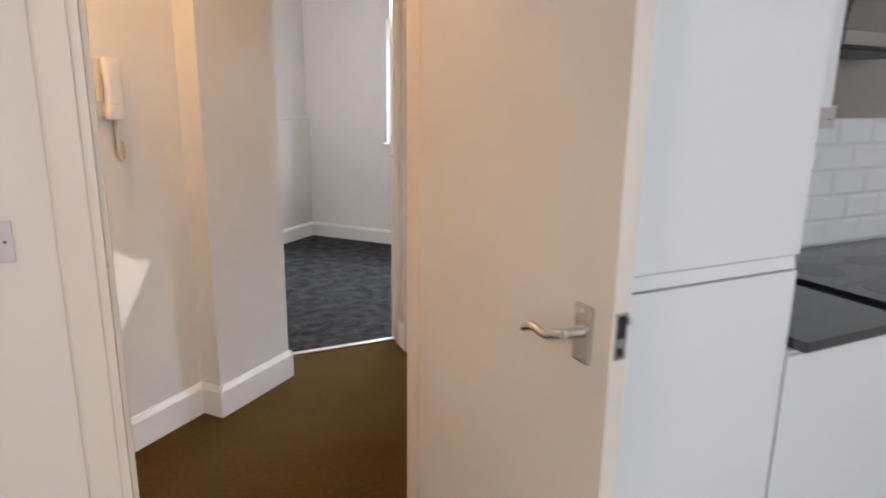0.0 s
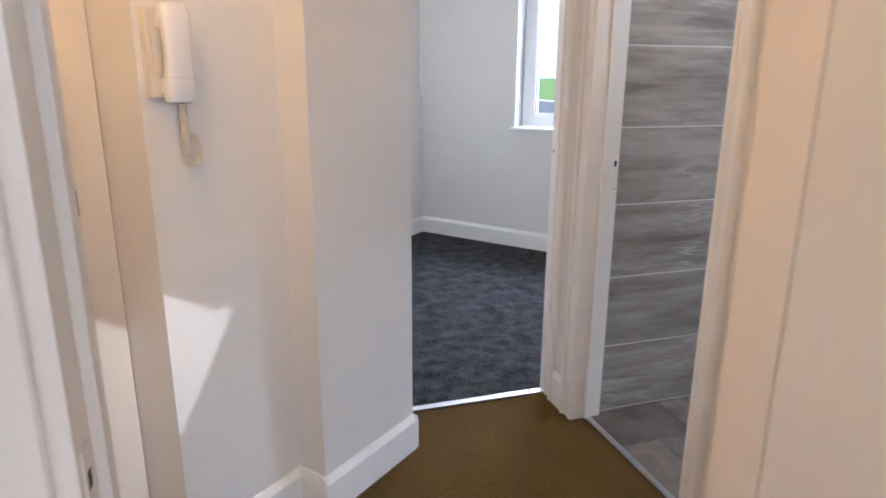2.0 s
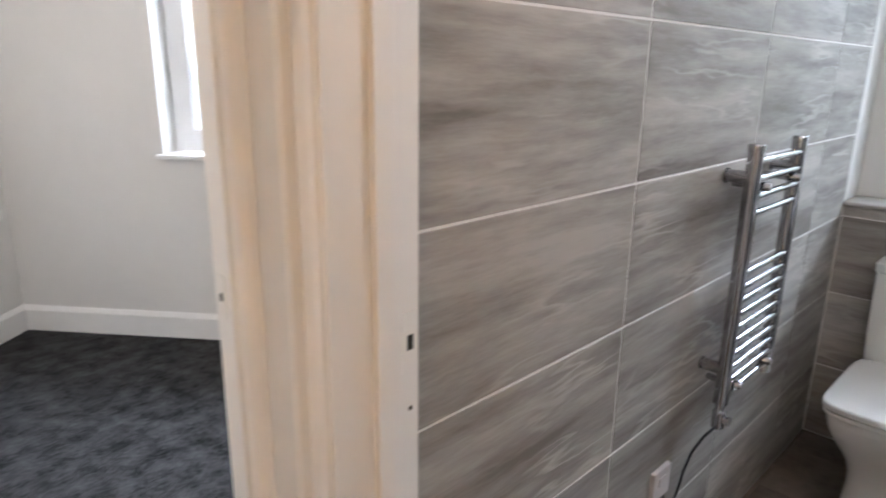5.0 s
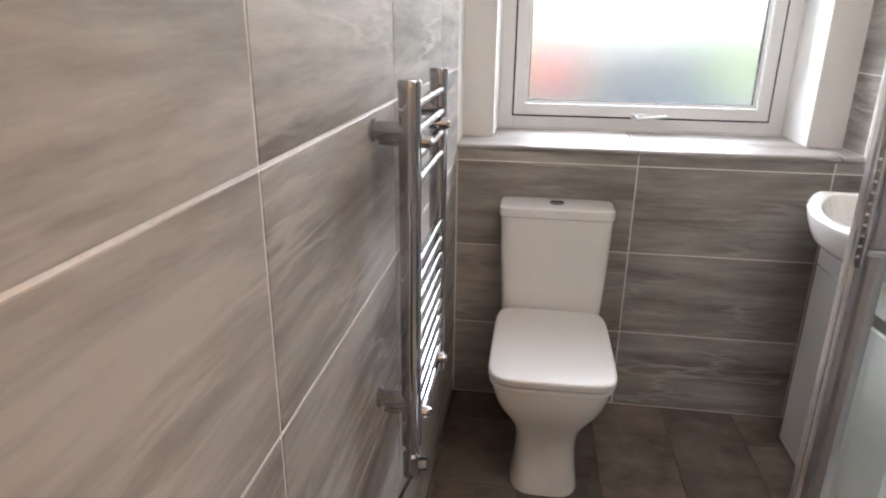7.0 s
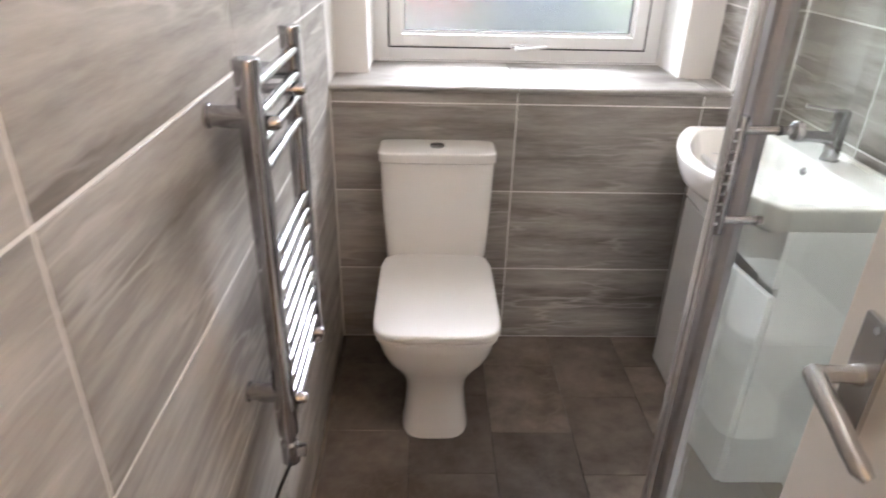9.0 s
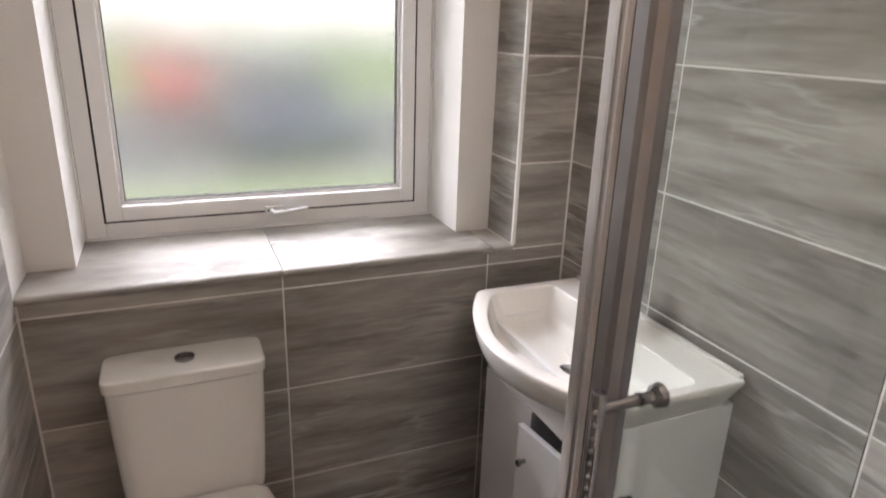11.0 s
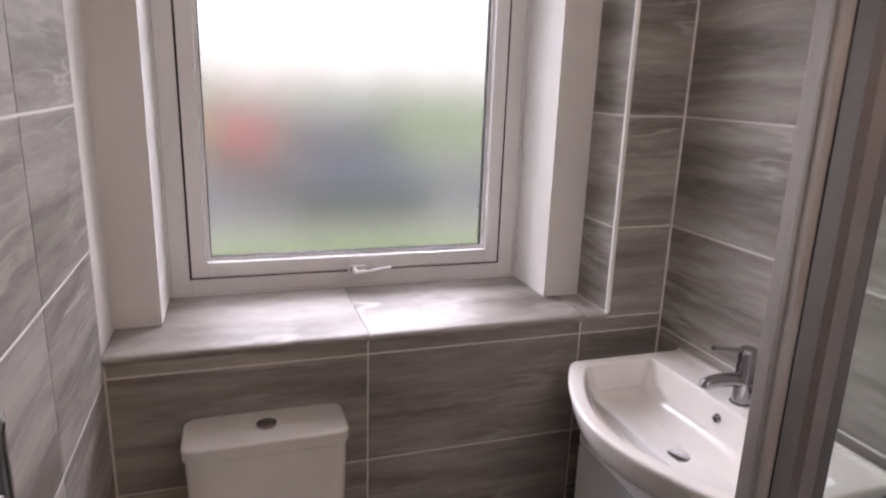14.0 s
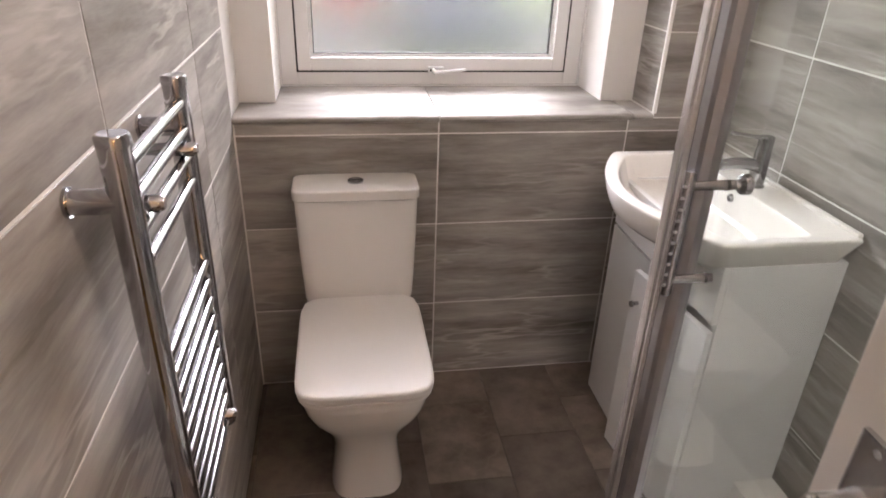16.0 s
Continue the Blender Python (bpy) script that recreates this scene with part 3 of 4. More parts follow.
structure("ledge_bedroom", box((-3.0, -0.014, 1.203), (0, 0.036, 1.215), 0.003, BED), GLOSS, "thin painted ledge along the bedroom wall", "ledge")


# ---------------------------------------------------------------- windows
def bar_frame(y0, y1, z0, z1, w, x0, x1, bevel=0.004):
    """A frame of four bars in a plane across x."""
    lo, hi = min(y0, y1), max(y0, y1)
    return boxes(((x0, lo, z0), (x1, lo + w, z1)), ((x0, hi - w, z0), (x1, hi, z1)), ((x0, lo + w, z0), (x1, hi - w, z0 + w)), ((x0, lo + w, z1 - w), (x1, hi - w, z1)), bevel=bevel)


win = framed("window_bathroom", UPVC, "white plastic window with frosted glass, closed", "window", (
    ("bottom_rail", (4.44, 2.133, 0.959), (4.51, 3.082, 1.015)), ("top_rail", (4.44, 2.133, 2.107), (4.51, 3.082, 2.163)),
    ("frame_side", (4.44, 2.077, 0.959), (4.51, 2.133, 2.163)), ("frame_side", (4.44, 3.082, 0.959), (4.51, 3.138, 2.163))), 0.004)
# dark strip, proud of the frame, drawing the shaded gap round the sash
gap = part("gasket_or_gap", bar_frame(2.130, 3.085, 1.003, 2.114, 0.009, 4.4385, 4.49, 0), HOLE, win, "dark strip put for the shade in the gap round the sash")
sash = part("sash", box((4.432, 2.181, 1.009), (4.50, 3.035, 1.053), 0.004), UPVC, win)
for rail_name, lo, hi in (("sash_rail", (4.432, 2.181, 2.064), (4.50, 3.035, 2.108)), ("sash_stile", (4.432, 2.137, 1.009), (4.50, 2.181, 2.108)), ("sash_stile", (4.432, 3.035, 1.009), (4.50, 3.079, 2.108))):
    part(rail_name, box(lo, hi, 0.004), UPVC, sash)
part("glazing_bead", bar_frame(2.181, 3.035, 1.053, 2.064, 0.010, 4.452, 4.468, 0.002), UPVC, sash)
part("gasket_or_gap", bar_frame(2.189, 3.027, 1.061, 2.056, 0.004, 4.455, 4.474, 0), HOLE, sash, "black rubber seal")
pane = part("pane", box((4.474, 2.18, 1.05), (4.479, 3.036, 2.066)), FROST, sash, "frosted glass")
pane.visible_shadow = False
hm = Matrix.Translation((4.432, 2.605, 1.014))
hd = part("window_handle", box((-0.016, -0.028, -0.011), (0, 0.028, 0.011), 0.004, hm), UPVC, sash, "white lever handle", True)
part("lever", sweep([(-0.012, 0.01, 0), (-0.035, 0.004, -0.006), (-0.04, -0.03, -0.002), (-0.04, -0.075, 0.004), (-0.039, -0.10, 0.006)], [0.008, 0.008, 0.0065, 0.0055, 0.005], m=hm), UPVC, hd, "", True)
part("keyhole", sweep([(-0.016, 0.018, 0), (-0.018, 0.018, 0)], 0.004, 10, m=hm), HOLE, hd)
structure("sealant", boxes(((4.425, 2.077, 0.9575), (4.44, 3.138, 0.9615)), ((4.425, 3.134, 0.96), (4.44, 3.139, 2.16)), ((4.425, 2.076, 0.96), (4.44, 2.081, 2.16))), UPVC, "white sealant bead round the window frame", "sealant")


def bed_window():
    def bars(y0, y1, z0, z1, w, x0, x1, bevel=0.004):
        bm = bar_frame(y0, y1, z0, z1, w, x0, x1, bevel)
        bmesh.ops.transform(bm, matrix=BED, verts=bm.verts)
        return bm
    w = structure("window_bedroom", bars(-2.05, -0.905, 0.99, 2.12, 0.06, 0.12, 0.19), UPVC, "white plastic bedroom window, closed", "window")
    s = part("sash", bars(-1.99, -0.965, 1.05, 2.06, 0.052, 0.108, 0.18), UPVC, w)
    part("gasket_or_gap", bars(-1.940, -1.015, 1.10, 2.01, 0.005, 0.118, 0.14, 0), HOLE, s, "black rubber seal")
    p = part("pane", box((0.142, -1.94, 1.10), (0.146, -1.015, 2.01), 0, BED), CLEAR, s, "clear glass")
    p.visible_shadow = False
    structure("window_sill_bedroom", box((-0.03, -2.09, 0.965), (0.12, -0.868, 0.988), 0.006, BED), GLOSS, "white painted window board", "window sill")


bed_window()

# ---------------------------------------------------------------- hall things
ph = thing("entry_phone", tuple(PIER @ Vector((-0.36, 0.112, 1.33))), "ivory wall entry phone with a coiled cord", "entry phone")
PH = PIER @ Matrix.Translation((-0.362, 0.112, 1.44))
part("base", box((-0.043, -0.026, -0.10), (0.036, 0, 0.10), 0.006, PH), PHONE_BACK, ph, "yellowed phone base")
hs = [oval(0, 0, z, rx, ry, 3.2, 24) for z, rx, ry in ((-0.112, 0.018, 0.012), (-0.108, 0.026, 0.02), (-0.085, 0.029, 0.0245), (-0.06, 0.028, 0.022), (-0.035, 0.026, 0.017), (0.0, 0.026, 0.016), (0.035, 0.026, 0.017), (0.06, 0.028, 0.021), (0.085, 0.029, 0.023), (0.104, 0.026, 0.018), (0.108, 0.018, 0.012))]
hb = loft(hs)
for v in hb.verts:
    v.co.x *= 1.3
    v.co.y -= 0.050 + 0.008 * math.cos(v.co.z / 0.108 * 1.5)
bmesh.ops.transform(hb, matrix=PH @ Matrix.Translation((0.012, 0, 0)), verts=hb.verts)
part("handset", hb, PHONE, ph, "pale handset", True)
seam = loft([[(x * 1.02, y * 1.03, z) for x, y, _ in oval(0, 0, 0, 0.0275, 0.0215, 3.2, 24)] for z in (-0.0555, -0.0535)])
for v in seam.verts:
    v.co.x *= 1.3
    v.co.y -= 0.050 + 0.008 * math.cos(v.co.z / 0.108 * 1.5)
bmesh.ops.transform(seam, matrix=PH @ Matrix.Translation((0.012, 0, 0)), verts=seam.verts)
part("mouthpiece_seam", seam, PHONE_BACK, ph)
part("finger_recess", box((-0.034, -0.034, -0.045), (-0.020, -0.0255, 0.035), 0.004, PH), PHONE_BACK, ph, "shaded recess behind the handset")
for z in (-0.088, 0.055):
    part("cradle", box((-0.018, -0.050, z), (0.034, -0.024, z + 0.033), 0.004, PH), PHONE, ph)
coil = []
for i in range(420):
    s = i / 419
    turn = math.pi * (1 + 1.45 * max(0, s - 0.46) / 0.54)
    path = (0.016 + 0.002 * s, -0.050, -0.112 - 0.112 * s / 0.46) if s < 0.46 else (0.038 + 0.020 * math.cos(turn), -0.050 + 0.03 * (s - 0.46), -0.224 + 0.038 * math.sin(turn))
    a = i * 2 * math.pi / 10
    coil.append((path[0] + 0.0075 * math.cos(a), path[1] + 0.0075 * math.sin(a), path[2]))
part("coiled_cord", sweep(coil, 0.0027, 6, m=PH), PHONE_BACK, ph, "coiled grey cord", True)

sw = thing("light_switch", (0.1, 1.63, 1.125), "pale plastic light switch on the kitchen wall", "light switch")
part("face_plate", box((0.062, 1.621, 1.080), (0.150, 1.63, 1.168), 0.004), SWITCH, sw)
rk = part("rocker", box((0.098, 1.616, 1.110), (0.114, 1.622, 1.138), 0.002), PHONE, sw)
for x in (0.076, 0.136):
    part("screw", sweep([(x, 1.6212, 1.124), (x, 1.6200, 1.124)], 0.0040, 10), COPPER, sw)

# ---------------------------------------------------------------- kitchen
fy = 1.0
tall = thing("tall_cabinet", (1.47, 1.3, 0), "tall white handleless kitchen cabinet beside the door", "cabinet")
part("body", boxes(((1.21, 1.022, 0.0), (1.735, 1.62, 2.08))), UNIT, tall)
part("upper_door", box((1.212, fy, 1.088), (1.733, 1.020, 2.075), 0.004), UNIT, tall)
part("lower_door", box((1.212, fy, 0.12), (1.733, 1.020, 1.050), 0.004), UNIT, tall)
part("grip_rail", loft([[(x, 1.021, 1.086), (x, 1.012, 1.082), (x, 1.006, 1.054), (x, 1.021, 1.052)] for x in (1.212, 1.733)]), UNIT, tall)
for i, x in enumerate((1.742, 2.345)):
    b = thing("base_cabinet", (x + 0.3, 1.3, 0), "white handleless base cabinet under the worktop", "cabinet", "kitchen base cabinets")
    part("body", boxes(((x, 1.022, 0.12), (x + 0.598, 1.62, 0.858))), UNIT, b)
    part("door", box((x + 0.002, fy, 0.12), (x + 0.596, 1.020, 0.835), 0.004), UNIT, b)
    part("grip_rail", loft([[(q, 1.021, 0.857), (q, 1.002, 0.848), (q, 1.006, 0.838), (q, 1.021, 0.838)] for q in (x + 0.002, x + 0.596)]), UNIT, b)
    part("plinth", box((x, 1.06, 0.0), (x + 0.598, 1.075, 0.118)), UNIT, b)
tagged(link_mesh("worktop", box((1.742, 0.958, 0.860), (3.55, 1.616, 0.885), 0.003), WORKTOP), "black polished kitchen worktop under the hob", "worktop")
hob = thing("ceramic_hob", (2.1, 1.25, 0.886), "black glass hob set on the worktop", "hob")
part("glass_top", box((2.204, 0.998, 0.886), (2.780, 1.510, 0.894), 0.003), HOB, hob)
part("edge_trim", box((2.196, 0.996, 0.886), (2.2035, 1.512, 0.896), 0.001), DARK, hob, "black edge trim")
RING = material("hob ring", (0.05, 0.05, 0.05), 0.2)
for x, y, q in ((2.35, 1.13, 0.07), (2.63, 1.13, 0.09), (2.35, 1.37, 0.09), (2.63, 1.37, 0.07)):
    part("cooking_zone", sweep([(x, y, 0.8938), (x, y, 0.8944)], q, 28), RING, hob)
wallcab = thing("wall_cabinet", (1.97, 1.45, 1.41), "white wall cabinet between tall unit and cooker hood", "cabinet")
part("body", box((1.742, 1.308, 1.410), (2.200, 1.62, 2.08), 0.002), UNIT, wallcab)
part("door", box((1.744, 1.288, 1.408), (2.198, 1.306, 2.078), 0.004), UNIT, wallcab)
hood = thing("cooker_hood", (2.5, 1.45, 1.577), "stainless cooker hood above the hob", "cooker hood")
part("canopy", loft([[(x0, y0, z), (x1, y0, z), (x1, 1.60, z), (x0, 1.60, z)] for x0, x1, y0, z in ((2.206, 2.790, 1.290, 1.577), (2.206, 2.790, 1.284, 1.582), (2.206, 2.790, 1.284, 1.620), (2.214, 2.782, 1.292, 1.624), (2.400, 2.600, 1.400, 1.740))]), HOOD, hood)
part("underside", box((2.24, 1.31, 1.570), (2.76, 1.58, 1.5775)), DARK, hood, "black grease filter")
part("chimney", box((2.405, 1.405, 1.740), (2.595, 1.60, H), 0.002), HOOD, hood)
sock = thing("wall_socket", (2.62, 1.6, 1.37), "white double socket on the tiled kitchen wall", "socket")
part("face_plate", box((2.545, 1.597, 1.330), (2.690, 1.609, 1.412), 0.003), SWITCH, sock)
for x in (2.570, 2.650):
    part("socket_pin_hole", box((x, 1.5962, 1.36), (x + 0.012, 1.5975, 1.364)), HOLE, sock)

# ---------------------------------------------------------------- bathroom: towel radiator
rad = thing("towel_radiator", (3.04, 3.185, 0.5), "chrome ladder towel radiator fixed to the tiled wall", "towel radiator")
RY = 3.188
for x, z0 in ((2.888, 0.585), (3.193, 0.575)):
    pst = part("upright", sweep([(x, RY, z0), (x, RY, 1.240)], 0.0185, 24), CHROME, rad, "", True)
    part("end_cap", sweep([(x, RY, 1.240), (x, RY, 1.252), (x, RY, 1.255)], [0.0195, 0.0195, 0.017], 24), CHROME, pst, "", True)
    for z in (1.175, 0.680):
        br = part("bracket", sweep([(x - 0.002, 3.250, z), (x - 0.002, RY, z)], 0.0155, 18), CHROME, rad, "", True)
        part("rose", sweep([(x - 0.002, 3.250, z), (x - 0.002, 3.246, z)], 0.0185, 18), CHROME, br, "", True)
RUNGS = [1.215, 1.172, 1.130, 1.088] + [0.938 - 0.0365 * i for i in range(10)]
for z in RUNGS:
    part("rung", sweep([(2.888, RY - 0.006, z), (3.193, RY - 0.006, z)], 0.0088, 12), CHROME, rad, "", True)
for x in (2.935, 3.150):
    for z in (1.151, 0.625):
        part("rung_clamp", sweep([(x, 3.25, z), (x, 3.166, z), (x, 3.158, z)], [0.008, 0.012, 0.008], 14), CHROME, rad, "", True)
el = part("heating_element", sweep([(2.888, RY, 0.585), (2.888, RY, 0.565), (2.888, RY, 0.560), (2.888, RY, 0.515)], [0.012, 0.012, 0.017, 0.017], 18), CHROME, rad, "", True)
part("element_dial", sweep([(2.888, RY - 0.014, 0.540), (2.888, RY - 0.030, 0.540)], 0.013, 16), CHROME, el, "", True)
cable = [(2.885, 3.184, 0.520), (2.866, 3.188, 0.520), (2.835, 3.20, 0.50), (2.812, 3.215, 0.46), (2.806, 3.228, 0.40), (2.812, 3.238, 0.34), (2.80, 3.240, 0.315), (2.765, 3.240, 0.315), (2.735, 3.240, 0.34), (2.72, 3.240, 0.366)]
part("cable", sweep(cable, 0.0036, 8), DARK, rad, "black power cable", True)
fu = thing("fused_spur", (2.70, 3.24, 0.41), "white fused outlet plate low on the tiled wall", "outlet")
part("face_plate", box((2.660, 3.237, 0.366), (2.746, 3.250, 0.450), 0.003), SWITCH, fu)
part("fuse_holder", box((2.685, 3.234, 0.405), (2.720, 3.238, 0.430), 0.002), SWITCH, fu)

# ---------------------------------------------------------------- toilet
to = thing("toilet", (3.75, 2.905, 0), "white close coupled toilet with its lid down", "toilet")
cy = 2.905
part("cistern", loft([oval(0.5 * (f + 4.026), cy, z, 0.5 * (4.026 - f), w, 9, 56) for z, f, w in ((0.405, 3.885, 0.162), (0.43, 3.878, 0.166), (0.52, 3.876, 0.171), (0.65, 3.880, 0.177), (0.748, 3.884, 0.180))]), CERAMIC, to, "", True)
lid = part("cistern_lid", loft([oval(3.955, cy, z, w, q, 9, 56) for z, w, q in ((0.750, 0.072, 0.181), (0.752, 0.075, 0.185), (0.754, 0.0755, 0.1855), (0.775, 0.0755, 0.1857), (0.7785, 0.0755, 0.1857), (0.7815, 0.0742, 0.1842), (0.7832, 0.0715, 0.1815), (0.7838, 0.068, 0.178))]), CERAMIC, to, "", True)
part("flush_button", loft([oval(3.955, cy, z, r1, r2, 2, 28) for z, r1, r2 in ((0.783, 0.0235, 0.0235), (0.789, 0.0235, 0.0235), (0.790, 0.019, 0.019), (0.788, 0.0185, 0.0185), (0.7905, 0.016, 0.016))]), CHROME, lid, "chrome dual flush button", True)
part("flush_split", box((3.952, cy - 0.016, 0.790), (3.9545, cy + 0.016, 0.7912)), HOLE, lid)


def pan_ring(z, front, half, back=4.015, power=4.0):
    """An outline with a soft front and straight sides back to the wall."""
    out = []
    n = 56
    for k in range(n):
        a = 2 * math.pi * k / n
        c, s = math.cos(a), math.sin(a)
        p = power if c < 0 else 10
        r = (abs(c) ** p + abs(s) ** p) ** (-1 / p)
        mid = front + 0.16
        out.append((mid + (mid - front if c < 0 else back - mid) * r * c, cy + half * r * s, z))
    return out


part("pan", loft([pan_ring(z, f, h, b) for z, f, h, b in ((0.0, 3.482, 0.104, 4.02), (0.012, 3.484, 0.102, 4.02), (0.07, 3.496, 0.096, 4.02), (0.13, 3.500, 0.093, 4.02), (0.18, 3.492, 0.096, 4.02), (0.225, 3.474, 0.108, 4.02),
                   (0.26, 3.455, 0.126, 4.01), (0.295, 3.435, 0.147, 4.00), (0.33, 3.422, 0.161, 3.99), (0.365, 3.413, 0.168, 3.98), (0.388, 3.410, 0.170, 3.97), (0.394, 3.413, 0.168, 3.97))]), CERAMIC, to, "", True)
part("seat_ring", loft([pan_ring(z, f, h, 3.872, 5.2) for z, f, h in ((0.396, 3.408, 0.171), (0.3975, 3.404, 0.175), (0.4085, 3.403, 0.1755), (0.410, 3.406, 0.172), (0.4105, 3.42, 0.16))]), SEAT, to, "", True)
part("lid", loft([pan_ring(z, f, h, 3.872, 5.4) for z, f, h in ((0.4125, 3.42, 0.16), (0.4135, 3.404, 0.174), (0.415, 3.4005, 0.1775), (0.417, 3.3995, 0.178), (0.4285, 3.399, 0.178), (0.4310, 3.3992, 0.1778), (0.4342, 3.401, 0.176), (0.4360, 3.4045, 0.1725), (0.4366, 3.409, 0.168), (0.4372, 3.44, 0.145))]), SEAT, to, "", True)
for y in (-0.07, 0.07):
    part("seat_hinge", sweep([(3.872, cy + y - 0.02, 0.415), (3.872, cy + y + 0.02, 0.415)], 0.008, 12), CHROME, to, "", True)

# ---------------------------------------------------------------- vanity and basin
van = thing("vanity_unit", (3.6, 1.94, 0), "white bathroom vanity cabinet with one door ajar", "cabinet")
VX0, VX1, VF = 3.312, 3.900, 2.096
part("carcass", boxes(((VX0, 1.785, 0.0), (VX0 + 0.016, VF - 0.018, 0.80)), ((VX1 - 0.016, 1.785, 0.0), (VX1, VF - 0.018, 0.80)), ((VX0 + 0.016, 1.785, 0.05), (VX1 - 0.016, VF - 0.03, 0.066)), ((VX0 + 0.016, 1.785, 0.0), (VX1 - 0.016, 1.795, 0.80)),
                      ((VX0 + 0.016, VF - 0.05, 0.0), (VX1 - 0.016, VF - 0.035, 0.05)), bevel=0.001), VANITY, van)
part("top_rail", box((VX0, VF - 0.017, 0.648), (VX1, VF, 0.80), 0.002), VANITY, van)
dr = part("door", box((3.640, VF - 0.017, 0.006), (VX1 - 0.002, VF + 0.001, 0.642), 0.002), VANITY, van)
AJ = Matrix.Translation((VX0 + 0.004, VF - 0.016, 0)) @ Matrix.Rotation(radians(7.5), 4, "Z")
dr2 = part("door", box((0, 0, 0.006), (0.322, 0.017, 0.622), 0.002, AJ), VANITY, van, "cabinet door standing ajar")
part("knob", sweep([(0.285, 0.017, 0.535), (0.285, 0.030, 0.535), (0.285, 0.034, 0.535), (0.285, 0.040, 0.535)], [0.006, 0.006, 0.0095, 0.009], 16, m=AJ), CHROME, dr2, "small chrome knob", True)

bas = thing("basin", (3.61, 1.95, 0.80), "white ceramic basin with a bowed front", "basin")


def basin_ring(inset, z, bow=0.109, corner=0.014, x0=3.290, x1=3.936, y0=1.783, yf=2.123, n=176, back=None):
    """The bowed outline of the basin, drawn in by inset."""
    x0, x1, y0 = x0 + inset, x1 - inset, y0 + (inset if back is None else back)
    mid, half = (x0 + x1) / 2, (x1 - x0) / 2
    out = []
    for k in range(n):
        s = k / n * 4
        q, f = int(s), s - int(s)
        if q == 0:
            x, y = x0 + (x1 - x0) * f, y0
        elif q == 1:
            x, y = x1, y0 + (yf - inset - y0) * f
        elif q == 2:
            x = x1 - (x1 - x0) * f
            y = yf - inset + bow * (1 - abs((x - mid) / half) ** 1.85)
        else:
            x, y = x0, yf - inset - (yf - inset - y0) * f
        # ease the corners
        for cxx, cyy in ((x0, y0), (x1, y0), (x0, yf - inset), (x1, yf - inset)):
            dx, dy = abs(x - cxx), abs(y - cyy)
            if dx < corner and dy < corner:
                d = corner - dx, corner - dy
                over = math.hypot(*d)
                if over > corner:
                    kx, ky = (1 if cxx == x0 else -1), (1 if cyy == y0 else -1)
                    x, y = cxx + kx * (corner - d[0] * corner / over), cyy + ky * (corner - d[1] * corner / over)
        out.append((x, y, z))
    return out


bm = loft([basin_ring(0.10, 0.735, 0.04, 0.03), basin_ring(0.070, 0.752, 0.095), basin_ring(0.045, 0.775, 0.124), basin_ring(0.024, 0.800, 0.131), basin_ring(0.014, 0.825, 0.130), basin_ring(0.005, 0.846, 0.126)]
          + [basin_ring(i, z, 0.122, 0.010) for i, z in ((0.0, 0.860), (0.0, 0.8635), (0.0006, 0.866), (0.0025, 0.8682), (0.005, 0.869), (0.0075, 0.8692))]
          + [basin_ring(i, z, 0.119, 0.016, back=k) for i, z, k in ((0.0265, 0.8690, 0.105), (0.0290, 0.8686, 0.107), (0.0312, 0.867, 0.109), (0.0325, 0.8645, 0.110), (0.0333, 0.860, 0.111))]
          + [basin_ring(0.046, 0.808, 0.113, 0.028, back=0.126), basin_ring(0.049, 0.800, 0.112, 0.03, back=0.128), basin_ring(0.056, 0.788, 0.110, 0.035, back=0.133), basin_ring(0.070, 0.780, 0.106, 0.04, back=0.145), basin_ring(0.14, 0.769, 0.07, 0.05, back=0.185), basin_ring(0.22, 0.762, 0.02, 0.03, back=0.20)])
part("bowl", bm, CERAMIC, bas, "", True)
part("upstand", box((3.300, 1.783, 0.862), (3.926, 1.797, 0.879), 0.005), CERAMIC, bas, "", True)
part("drain", sweep([(3.612, 2.02, 0.760), (3.612, 2.02, 0.766), (3.612, 2.02, 0.768)], [0.030, 0.030, 0.024], 24), CHROME, bas, "chrome drain", True)
part("overflow_ring", sweep([(3.63, 1.901, 0.835), (3.63, 1.909, 0.834)], [0.012, 0.010], 18), CHROME, bas, "chrome overflow ring", True)
part("overflow_hole", sweep([(3.63, 1.908, 0.834), (3.63, 1.9097, 0.834)], 0.007, 14), HOLE, bas)
tap = thing("basin_tap", (3.63, 1.843, 0.867), "chrome single lever basin mixer tap", "tap")
part("body", sweep([(3.63, 1.843, 0.866), (3.63, 1.843, 0.872), (3.63, 1.843, 0.873), (3.63, 1.843, 0.968), (3.63, 1.843, 0.970), (3.63, 1.843, 1.003), (3.63, 1.843, 1.006)], [0.025, 0.025, 0.0215, 0.0205, 0.0195, 0.0205, 0.017], 24), CHROME, tap, "", True)
part("spout", sweep([(3.63, 1.848, 0.925), (3.63, 1.88, 0.932), (3.63, 1.92, 0.934), (3.63, 1.952, 0.930), (3.63, 1.957, 0.920)], [0.017, 0.0165, 0.0155, 0.0145, 0.012], 18), CHROME, tap, "", True)
part("lever", sweep([(3.63, 1.84, 0.996), (3.63, 1.87, 1.004), (3.63, 1.93, 1.014), (3.63, 1.945, 1.016)], [0.008, 0.0055, 0.005, 0.006], 12), CHROME, tap, "", True)

